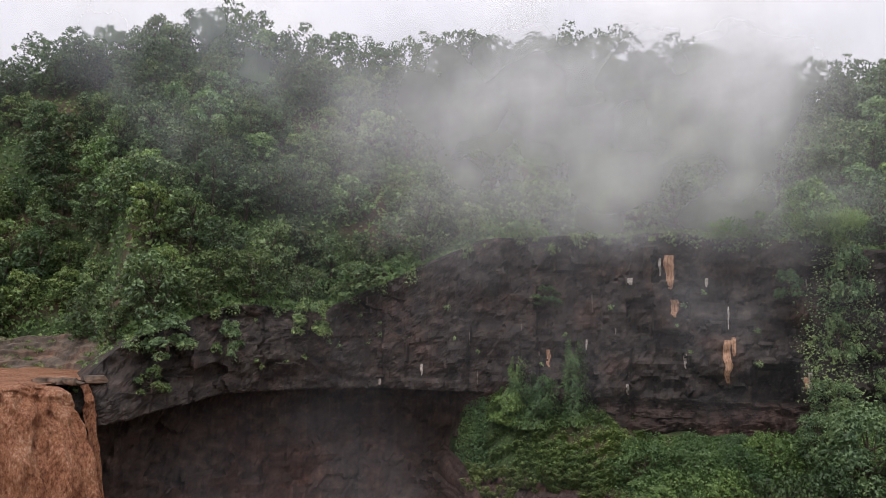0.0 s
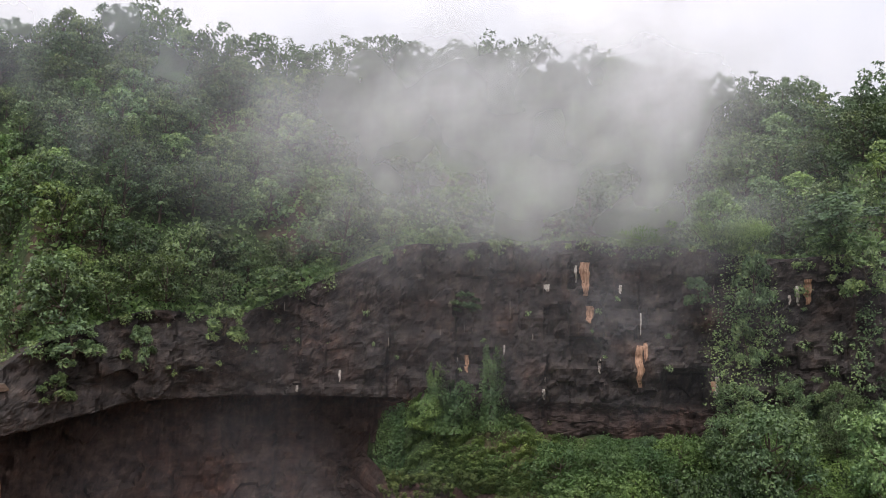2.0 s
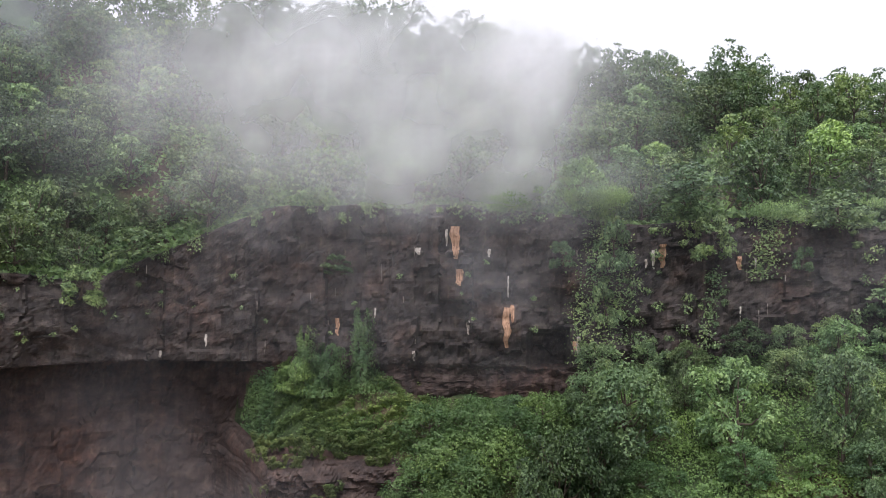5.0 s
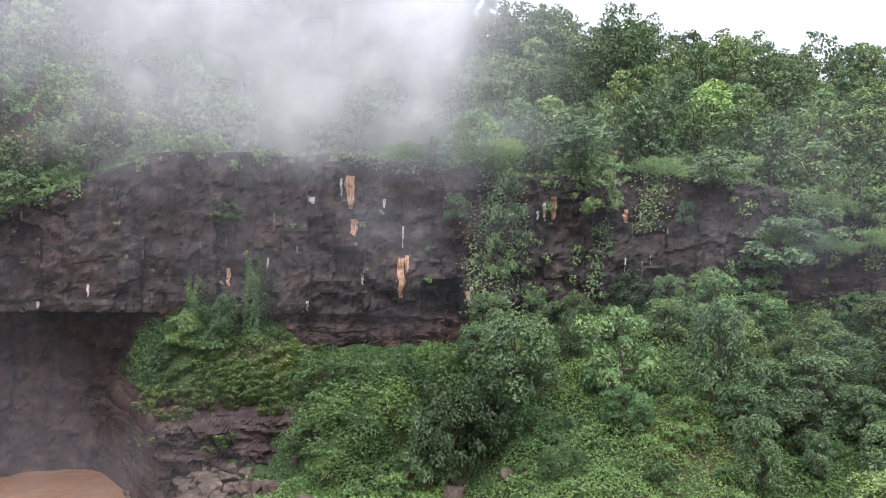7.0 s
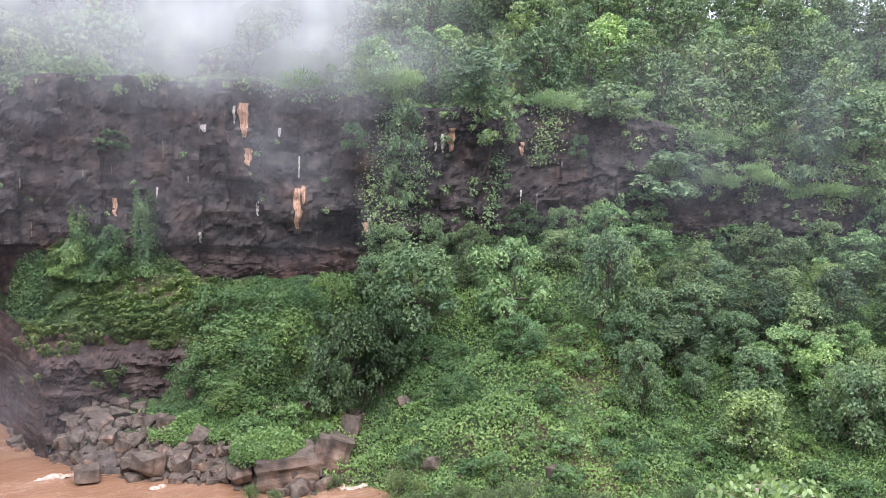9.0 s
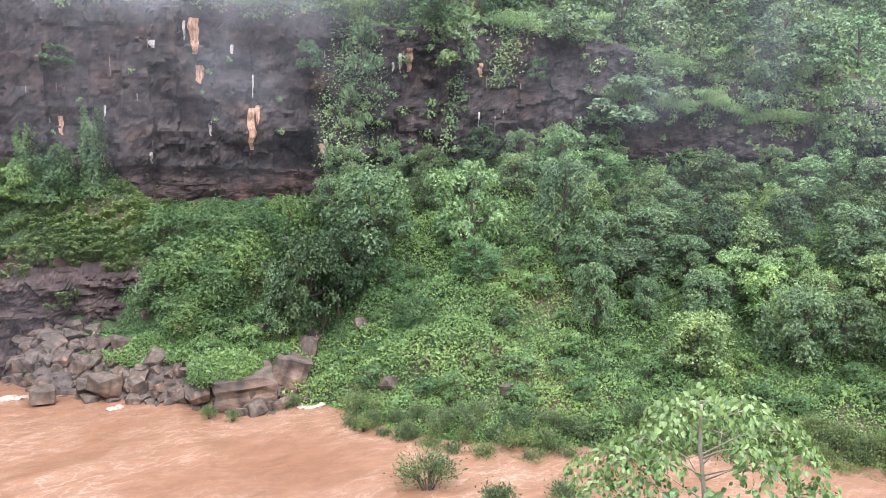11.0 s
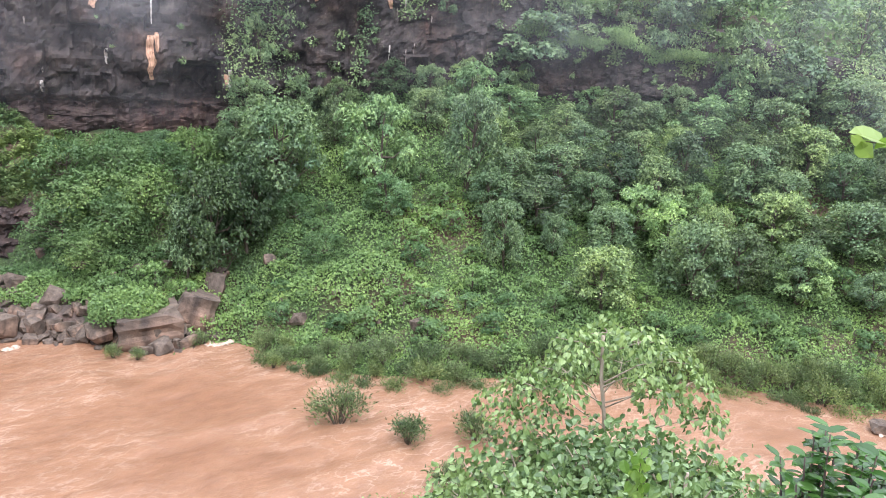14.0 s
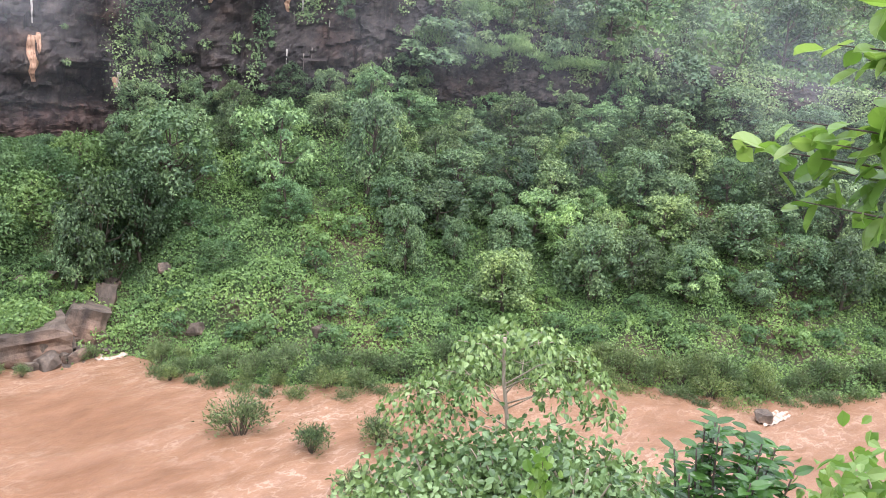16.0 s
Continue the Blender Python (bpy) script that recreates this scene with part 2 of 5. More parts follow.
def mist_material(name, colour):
    """Drifting spray, and sheets that imitate haze: a thin veil that hides as much as its density says."""
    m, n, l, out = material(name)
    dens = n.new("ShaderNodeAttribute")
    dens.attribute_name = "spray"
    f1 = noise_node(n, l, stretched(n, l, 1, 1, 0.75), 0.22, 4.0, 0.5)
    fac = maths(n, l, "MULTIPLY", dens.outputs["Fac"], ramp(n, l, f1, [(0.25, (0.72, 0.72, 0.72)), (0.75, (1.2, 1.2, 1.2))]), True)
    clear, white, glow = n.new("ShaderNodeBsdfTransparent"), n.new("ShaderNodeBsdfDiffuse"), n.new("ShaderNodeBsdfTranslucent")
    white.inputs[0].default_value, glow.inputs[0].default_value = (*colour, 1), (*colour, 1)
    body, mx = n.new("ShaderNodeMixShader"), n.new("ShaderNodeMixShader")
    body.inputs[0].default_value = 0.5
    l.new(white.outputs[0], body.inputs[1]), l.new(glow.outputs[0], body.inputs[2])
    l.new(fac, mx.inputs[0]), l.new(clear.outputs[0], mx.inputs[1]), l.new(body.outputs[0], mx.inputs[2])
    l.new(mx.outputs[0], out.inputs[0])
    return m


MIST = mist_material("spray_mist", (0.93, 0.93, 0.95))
# pale bluish tint of the sheets that imitate haze over distance
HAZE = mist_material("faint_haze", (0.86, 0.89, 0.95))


# ---- shape helpers ----
def at(b, r, z):
    """A place from its bearing (degrees right of north), its range from the eye's foot and its height."""
    b = np.radians(b)
    return np.stack(np.broadcast_arrays(r * np.sin(b), r * np.cos(b), z), -1)


def smooth(a, b, x):
    t = np.clip((np.asarray(x, float) - a) / (b - a), 0, 1)
    return t * t * (3 - 2 * t)


def lattice(ix, iy, iz, seed):
    h = (ix * 374761393 + iy * 668265263 + iz * 1274126177 + seed * 974634777) & 0xFFFFFFFF
    h = ((h ^ (h >> 13)) * 1274126177) & 0xFFFFFFFF
    return ((h ^ (h >> 16)) & 0xFFFF) / 32767.5 - 1.0


def vnoise(p, scale, seed=0):
    """Smooth noise from -1 to 1 at the places p."""
    q = np.asarray(p, float) * scale
    i = np.floor(q).astype(np.int64)
    f = q - i
    f = f * f * (3 - 2 * f)
    total = 0.0
    for dx in (0, 1):
        for dy in (0, 1):
            for dz in (0, 1):
                w = (f[..., 0] if dx else 1 - f[..., 0]) * (f[..., 1] if dy else 1 - f[..., 1]) * (f[..., 2] if dz else 1 - f[..., 2])
                total = total + w * lattice(i[..., 0] + dx, i[..., 1] + dy, i[..., 2] + dz, seed)
    return total


def fbm(p, scale, octaves=4, seed=0):
    return sum(vnoise(p, scale * 2 ** k, seed + k) * 0.5 ** k for k in range(octaves))


def mesh_of(name, verts, faces, mat, shade_smooth=False):
    me = bpy.data.meshes.new(name)
    if isinstance(faces, np.ndarray):
        count, size = faces.shape
        me.vertices.add(len(verts))
        me.vertices.foreach_set("co", np.asarray(verts, np.float32).ravel())
        me.loops.add(count * size)
        me.loops.foreach_set("vertex_index", faces.astype(np.int32).ravel())
        me.polygons.add(count)
        me.polygons.foreach_set("loop_start", np.arange(0, count * size, size, dtype=np.int32))
        me.polygons.foreach_set("loop_total", np.full(count, size, np.int32))
        me.update(calc_edges=True)
    else:
        me.from_pydata(np.asarray(verts, float).tolist(), [], faces)
    me.materials.append(mat)
    me.polygons.foreach_set("use_smooth", np.full(len(me.polygons), shade_smooth, bool))
    me.update()
    return me


def grid_faces(rows, cols):
    i = np.arange(rows * cols).reshape(rows, cols)
    return np.stack([i[:-1, :-1], i[:-1, 1:], i[1:, 1:], i[1:, :-1]], -1).reshape(-1, 4)


def part(name, data, parent, label=""):
    ob = new(name, data)
    ob.parent = parent
    return tagged(ob, label)


def structure(name, data, label, category):
    return tagged(new(name, data), label, category, kind="structure")


def tube(points, radii, sides=6):
    """A tapered tube along the points."""
    points, verts, faces = [np.asarray(p, float) for p in points], [], []
    for k, p in enumerate(points):
        d = points[min(k + 1, len(points) - 1)] - points[max(k - 1, 0)]
        d = d / (np.linalg.norm(d) + 1e-9)
        u = np.cross(d, (0.31, 0.95, 0.1) if abs(d[2]) > 0.6 else (0, 0, 1))
        u /= np.linalg.norm(u)
        w = np.cross(d, u)
        for s in range(sides):
            a = 2 * math.pi * s / sides
            verts.append(p + radii[k] * (math.cos(a) * u + math.sin(a) * w))
    for k in range(len(points) - 1):
        for s in range(sides):
            t = (s + 1) % sides
            faces.append((k * sides + s, k * sides + t, (k + 1) * sides + t, (k + 1) * sides + s))
    faces.append(tuple(range((len(points) - 1) * sides, len(points) * sides)))
    return verts, faces


def joined(pieces):
    verts, faces = [], []
    for v, f in pieces:
        n = len(verts)
        verts.extend(list(v))
        faces.extend([tuple(int(i) + n for i in q) for q in f])
    return verts, faces


def unit(v):
    return v / (np.linalg.norm(v, axis=-1, keepdims=True) + 1e-9)


def leaves(rng, centres, axes, normals, length, width, shape="spray"):
    """Folded leaves at the centres: along the axes, facing the normals. length and width may be arrays."""
    n = len(centres)
    length, width = np.broadcast_to(length, n)[:, None], np.broadcast_to(width, n)[:, None]
    a = unit(axes)
    side = unit(np.cross(a, normals))
    up = np.cross(side, a)
    if shape == "chip":
        v = np.stack([centres - a * length * 0.45 - side * width * 0.5, centres + a * length * 0.55 - up * width * 0.15, centres - a * length * 0.3 + side * width * 0.55], 1)
        return v.reshape(-1, 3), np.arange(n * 3).reshape(-1, 3)
    if shape == "spray":
        v = np.stack([centres - a * length * 0.5, centres - side * width * 0.5 + up * width * 0.18 + a * length * 0.06,
                      centres + a * length * 0.5 - up * width * 0.25, centres + side * width * 0.5 + up * width * 0.18 + a * length * 0.06], 1)
        i = np.arange(n)[:, None] * 4
        f = np.concatenate([i + np.array([[0, 1, 2]]), i + np.array([[0, 2, 3]])])
        return v.reshape(-1, 3), f
    # a full leaf: pairs of rim points beside a folded and drooping midrib
    st, wd = ((0.0, 0.3, 0.65, 1.0), (0.0, 0.5, 0.42, 0.0)) if shape == "leaf" else ((0.0, 0.14, 0.38, 0.64, 0.86, 1.0), (0.0, 0.32, 0.5, 0.47, 0.26, 0.0))
    base = centres - a * length * 0.5
    curl = rng.uniform(0.05, 0.3, (n, 1))
    pts = [base]
    for s, w in zip(st[1:-1], wd[1:-1]):
        drop = up * length * curl * s * s
        pts += [base + a * length * s - side * width * w + up * width * 0.14 - drop, base + a * length * s - drop, base + a * length * s + side * width * w + up * width * 0.14 - drop]
    pts.append(base + a * length - up * length * curl)
    rings, last = len(st) - 2, 3 * (len(st) - 2) + 1
    tris = [(0, 1, 2), (0, 2, 3)]
    for k in range(rings - 1):
        p, q = 1 + 3 * k, 4 + 3 * k
        tris += [(p, q, q + 1), (p, q + 1, p + 1), (p + 1, q + 1, q + 2), (p + 1, q + 2, p + 2)]
    p = 1 + 3 * (rings - 1)
    tris += [(p, last, p + 1), (p + 1, last, p + 2)]
    i = np.arange(n)[:, None] * (last + 1)
    return np.stack(pts, 1).reshape(-1, 3), np.concatenate([i + np.array([t]) for t in tris])


# ---- plan of the gorge: curves over the bearing ----
def curve(*pairs):
    xs, ys = [p[0] for p in pairs], [p[1] for p in pairs]

    def value(b):
        b = np.asarray(b, float)
        return (np.interp(b - 1.2, xs, ys) + np.interp(b, xs, ys) * 2 + np.interp(b + 1.2, xs, ys)) / 4
    return value


far_water = curve((-40, 98), (-22, 96), (-12, 94), (-6, 89), (0, 81), (5, 68.5), (11, 65), (19, 60), (24, 62), (27, 57), (33, 54.5), (38, 53.5), (44, 55), (58, 59), (66, 60), (71, 63), (77, 69.5), (95, 90))
near_water = curve((-40, 36), (20, 36), (37, 38), (41, 40), (52, 40), (64, 42), (71, 44), (77, 49), (95, 62))
cliff_range = curve((-45, 78), (-24, 80), (-20, 82), (-12, 88), (-4, 90), (2, 87), (8, 84), (24, 83), (32, 84), (40, 86), (48, 88), (57, 90), (66, 93), (78, 99), (95, 112))
base_rise = curve((-45, -7), (-22, -6.8), (-14.7, -5), (-5, -4.8), (3, -5.1), (24, -5.5), (31, -4.6), (41, -3.7), (48, -4.2), (57, -3.7), (78, -3.5), (95, -3))
top_rise = curve((-45, -5.4), (-24.8, -5.4), (-23.4, -3.6), (-21.5, -1.6), (-14, 1.1), (-9, 0.3), (-2, 3.5), (3, 5.6), (16, 5.8), (23, 5.0), (28, 4.1), (36, 4.7), (43, 3.7), (49, 1.3), (57, 0.5), (66, -1.0), (78, -2.0), (95, -2.5))
sky_rise = curve((-45, 13), (-29, 16.2), (-21.5, 19.2), (-14, 20.2), (-7, 19.0), (8, 19.2), (16.5, 18.4), (21.5, 16.9), (25, 15.8), (27, 16.2), (33, 14.8), (41, 12.9), (50, 11.3), (60, 10), (78, 8), (95, 7))
ridge_range = curve((-45, 165), (-25, 152), (-15, 136), (0, 126), (16, 125), (27, 130), (40, 146), (55, 160), (95, 178))
LIP = 18.6                                             # height of the upper river


def base_z(b):
    return EYE + cliff_range(b) * np.tan(np.radians(base_rise(b)))


def top_z(b):
    return EYE + (cliff_range(b) + 2) * np.tan(np.radians(top_rise(b)))


def ridge_z(b):
    return EYE + ridge_range(b) * np.tan(np.radians(sky_rise(b))) - 5.2


def land(b, r):
    """Height of the land at a bearing and a range, without its unevenness."""
    b, r = np.broadcast_arrays(np.asarray(b, float), np.asarray(r, float))
    bc = np.clip(b, -45, 95)
    rw, rn, rb, rk = far_water(bc), near_water(bc), cliff_range(bc), ridge_range(bc)
    zb, zt, zk = base_z(bc), top_z(bc), ridge_z(bc)
    upstream = smooth(-20.5, -24.5, bc)                # where the upper river comes to its lip
    cave = smooth(3.5, -2.0, bc)                       # where the rock is hollowed out down to the pool
    bench = smooth(1.0, 3.2, bc) * smooth(15, 9.5, bc) # a shelf above a low rock face
    rs = rb + 9 + upstream * (19 + 5 * smooth(-24, -30, bc))
    zs = (zt + (zk - zt) * 8 / (rk - rb)) * (1 - upstream) + (LIP - 1.9) * upstream
    ztt = zt * (1 - upstream) + (LIP - 2.1) * upstream
    band = smooth(11.0, 13.5, bc) * smooth(25.5, 22.0, bc) # where a low rock band shows under the overhang
    foot = np.maximum(rw, 40) * (1 - cave) + (rb + 8.0) * cave
    z_foot = 0.0 * foot
    knots = [(0.0 * r, 22.3 + 0 * r), (2.0 + 0 * r, 22.3 + 0 * r), (3.4 + 0 * r, 19.6 + 0 * r), (7.5 + 0 * r, 16.6 + 0 * r), (7.5 + (rn - 7.5) * 0.42, 6.5 + 0 * r), (7.5 + (rn - 7.5) * 0.78, 2.2 + 0 * r), (rn, 0.0 * r), (rn + 3, -2.0 + 0 * r), (foot - 3, -2.0 + 0 * r), (foot, z_foot)]
    span = rb + 1.2 + 7 * cave - foot
    knots += [(foot + span * (0.30 + 0.12 * bench), (zb * 0.26) * (1 - bench) + bench * 3.0), (foot + span * (0.46 + 0.16 * bench), zb * 0.42 * (1 - bench) + bench * 8.4), (foot + span * 0.72, zb * 0.70 * (1 - bench) + bench * 10.6 - 1.3 * band),
              (foot + span, (zb * 0.97) * (1 - cave) + cave * zb * 0.9 - 2.7 * band), (rb + 5.4 + 4 * cave, zb * 0.98 - 2.0 * band), (rb + 5.8 + 4.4 * cave, ztt * (1 - cave) + cave * (ztt * 0.97)), (rb + 6.6 + 4.0 * cave, ztt + 0.3), (rs + 3 * cave, zs), (rs + 7, zs + 6.5 * upstream + (1 - upstream) * (zk - zt) * 6 / (rk - rb)),
              (rk, zk), (rk + 40, zk + 3), (rk + 400, zk - 15), (4000.0 + 0 * r, zk * 0 + 20)]
    out = np.full(r.shape, 20.0)
    for (r0, z0), (r1, z1) in zip(knots[:-1], knots[1:]):
        t = np.clip((r - r0) / np.maximum(r1 - r0, 1e-3), 0, 1)
        inside = (r >= r0) & (r <= np.maximum(r1, r0 + 1e-3))
        out = np.where(inside, z0 + (z1 - z0) * t, out)
    behind = np.maximum(smooth(98, 118, b), smooth(-48, -66, b))
    plateau = 22.3 + 0.02 * np.minimum(r, 300)
    return out * (1 - behind) + plateau * behind


def ground_z(b, r):
    z = land(b, r)
    p = at(b, r, z)
    wet = smooth(-0.5, 1.5, z)
    return z + wet * smooth(10, 40, r) * (0.55 * fbm(p, 0.11, 3, 5) + 0.18 * vnoise(p, 0.6, 9))


# ---- large structure ----
def build_ground():
    bs = np.concatenate([np.arange(-180, -48, 6.0), np.arange(-48, 100, 0.6), np.arange(100, 180.1, 6.0)])
    rs = np.concatenate([np.linspace(0.02, 20, 16), np.linspace(21.5, 60, 34), np.linspace(60.8, 150, 104), np.linspace(153, 220, 20), np.geomspace(240, 4000, 14)])
    b, r = np.meshgrid(bs, rs, indexing="ij")
    v = at(b, r, ground_z(b, r)).reshape(-1, 3)
    structure("ground", mesh_of("ground", v, grid_faces(len(bs), len(rs)), GROUND, True), "green overgrown earth of the gorge slopes and banks", "ground")


def cliff_skin(b, v):
    """Place of the cliff's face at bearing b and share v of the way up (0 bottom, 1 top rim)."""
    rb, zb, zt = cliff_range(b), base_z(b), top_z(b)
    cave = smooth(3.5, -1.5, b) * (0.5 + 0.5 * smooth(-27, -21, b))
    low = -1.5 * cave + (zb - 4.0) * (1 - cave)
    z_low = low + (zb - low) * np.clip(v / 0.4, 0, 1)
    z_up = zb + (zt - zb) * np.clip((v - 0.44) / 0.5, 0, 1) + smooth(0.40, 0.44, v) * 0.25
    z = np.where(v < 0.40, z_low, z_up)
    back = cave * (4.2 + 1.8 * np.clip(v / 0.4, 0, 1)) * smooth(0.445, 0.395, v) + (1 - cave) * 0.8 * smooth(0.44, 0.30, v)
    r = rb + back + 1.6 * np.clip((v - 0.44) / 0.5, 0, 1) ** 1.5 + smooth(0.93, 1.0, v) * (5.0 + 8.0 * cave)
    z = z + smooth(0.94, 1.0, v) * 0.5
    p = at(b, r, z)
    beds = vnoise(p * np.array([0.35, 0.35, 1.0]), 0.5, 31) * 0.5 + vnoise(p * np.array([0.5, 0.5, 1.2]), 1.1, 32) * 0.16
    pillars = -np.abs(vnoise(p * np.array([1, 1, 0.3]), 0.22, 33)) * 1.3 + 0.4 + vnoise(p * np.array([1, 1, 0.45]), 0.5, 34) * 0.45
    u = np.radians(b) * rb + 1.6 * vnoise(p * np.array([1, 1, 0.5]), 0.22, 35) + 0.5 * vnoise(p, 0.9, 39) + 0.2 * vnoise(p, 2.2, 40)
    blocks = 0.0
    for wide, tall, deep, seed in ((3.1, 4.6, 0.6, 3), (1.2, 3.6, 0.17, 4), (0.5, 1.3, 0.05, 5)):
        col = np.floor(u / wide).astype(np.int64)
        row = np.floor(z / tall + 0.5 * lattice(col, col * 0, col * 0 + 1, seed) + 0.45 * vnoise(p, 0.3, 38)).astype(np.int64)
        blocks = blocks + deep * lattice(col, row, col * 0, seed)
    fine = fbm(p, 1.1, 4, 37) * 0.3
    alcove = 2.2 * smooth(20.4, 20.9, b) * smooth(23.5, 23.1, b) * smooth(-5.6, -5.2, np.degrees(np.arctan2(z - EYE, r))) * smooth(-2.7, -3.3, np.degrees(np.arctan2(z - EYE, r)))
    r = r - beds - pillars - blocks - fine + alcove
    return at(b, r, z)


def build_cliff():
    bs, vs = np.arange(-34, 26.5, 0.2), np.linspace(0, 0.425, 46)
    b, v = np.meshgrid(bs, vs, indexing="ij")
    structure("cave_wall", mesh_of("cave_wall", cliff_skin(b, v).reshape(-1, 3), grid_faces(len(bs), len(vs)), ROCK_RED), "dark hollowed red-brown rock wall below the cliff", "rock wall")
    bs, vs = np.arange(-34, 80, 0.17), np.linspace(0.36, 1, 72)
    b, v = np.meshgrid(bs, vs, indexing="ij")
    return structure("cliff", mesh_of("cliff", cliff_skin(b, v).reshape(-1, 3), grid_faces(len(bs), len(vs)), ROCK), "dark wet basalt cliff with drip streaks and ledges", "cliff")


def build_outcrop():
    """The low rock face under the grassy shelf."""
    bs, vs = np.arange(-1.6, 14.5, 0.15), np.linspace(0, 1, 48)
    b, v = np.meshgrid(bs, vs, indexing="ij")
    side = smooth(14.5, 11.5, b)
    left = smooth(3.0, -1.5, b)
    z = -0.8 + (9.9 + 1.6 * left) * v * (0.35 + 0.65 * side)
    r = 73.4 + 1.8 * np.sin(v * 5.0) * 0.4 + 3.6 * v ** 2 + (1 - side) * 7.0 + 19.0 * smooth(3.0, -1.6, b) + smooth(0.84, 1, v) * 3
    p = at(b, r, z)
    d = vnoise(p * np.array([0.5, 0.5, 1.3]), 0.45, 41) * 0.5 + fbm(p, 1.2, 3, 43) * 0.2
    u = np.radians(b) * 76 + 1.2 * vnoise(p, 0.3, 44) + 0.9 * z
    for wide, tall, deep, seed in ((2.8, 1.7, 0.6, 13), (1.3, 0.9, 0.32, 14), (0.6, 0.5, 0.14, 15)):
        row = np.floor(z / tall + 0.5 * vnoise(p, 0.3, 46)).astype(np.int64)
        col = np.floor(u / wide + 0.5 * lattice(row, row * 0, row * 0 + 1, seed)).astype(np.int64)
        d = d + deep * lattice(col, row, col * 0, seed)
    structure("rock_outcrop", mesh_of("rock_outcrop", at(b, r - d, z).reshape(-1, 3), grid_faces(len(bs), len(vs)), ROCK_RED), "brown layered rock face below the grassy shelf", "rock face")


def build_rivers():
    bs = np.concatenate([np.arange(-100, -45, 3.0), np.arange(-45, 100, 0.5)])
    rs = np.concatenate([np.linspace(14, 34, 6), np.linspace(34.6, 104, 112)])
    b, r = np.meshgrid(bs, rs, indexing="ij")
    p = at(b, r, 0.0 * b)
    stream = p * np.array([0.5, 1.0, 1.0])
    z = 0.07 * fbm(stream, 0.30, 4, 51) + 0.07 * vnoise(p, 1.1, 55)
    ridge = 0.2 * (1 - np.abs(vnoise(stream, 0.22, 56))) ** 5
    structure("river", mesh_of("river", at(b, r, z + ridge - 0.1).reshape(-1, 3), grid_faces(len(bs), len(rs)), WATER, True), "muddy orange-brown flood water with threads of foam", "river").rotation_euler = (0, 0, 0)
    bs, ts = np.linspace(-50, -23.4, 90), np.linspace(0, 1, 60)
    b, t = np.meshgrid(bs, ts, indexing="ij")
    r = (lip_range(b) - 0.4) * (1 - t) + (cliff_range(b) + 30) * t
    p = at(b, r, 0.0)
    structure("upper_river", mesh_of("upper_river", at(b, r, LIP + 0.14 * fbm(p, 0.4, 4, 61)).reshape(-1, 3), grid_faces(90, 60), FALL, True), "muddy brown river above the falls", "river")


def lip_range(b):
    return 80.5 - 0.30 * (-23.6 - np.asarray(b, float))


def build_falls():
    """A heavy brown curtain that leaps from the lip, and a thin one beyond a rock."""
    root = tagged(new("waterfall"), "heavy muddy brown waterfall in flood over a rock lip", "waterfall")
    for name, b0, b1, n, speed, label in (("curtain", -50.0, -24.75, 190, 4.0, "heavy muddy curtain of falling water"), ("side_stream", -23.85, -23.3, 22, 1.7, "thin brown side stream")):
        bs, ts = np.linspace(b0, b1, n), np.linspace(0, 1, 110) ** 0.8 * 2.0
        b, t = np.meshgrid(bs, ts, indexing="ij")
        rim = at(b, lip_range(b), LIP + 0.05 - (0.4 * smooth(-27.5, -24.6, b) if name == "curtain" else 0.35))
        flow = np.array([0.93, -0.36, 0.0])
        p = rim + flow * (speed * t)[..., None] + np.array([0, 0, -4.9]) * (t * t)[..., None]
        q = p * np.array([1, 1, 0.55]) + np.array([0, 0, 6.0]) * t[..., None]
        d = fbm(q, 0.7, 5, 71) * np.minimum(1, t * 1.6) * 0.9
        d = d + np.abs(vnoise(q, 1.3, 77)) * 0.35 * np.minimum(1, t * 2)
        edge = smooth(0, 0.02, (b1 - b) / (b1 - b0) if name == "curtain" else 1.0 + 0 * b)
        p = p + flow * d[..., None] + np.array([0.1, -0.8, 0]) * d[..., None] * 0.5
        p[..., 0] -= (1 - edge) * 0.6
        part(name, mesh_of(name, p.reshape(-1, 3), grid_faces(n, 110), FALL, True), root, label)


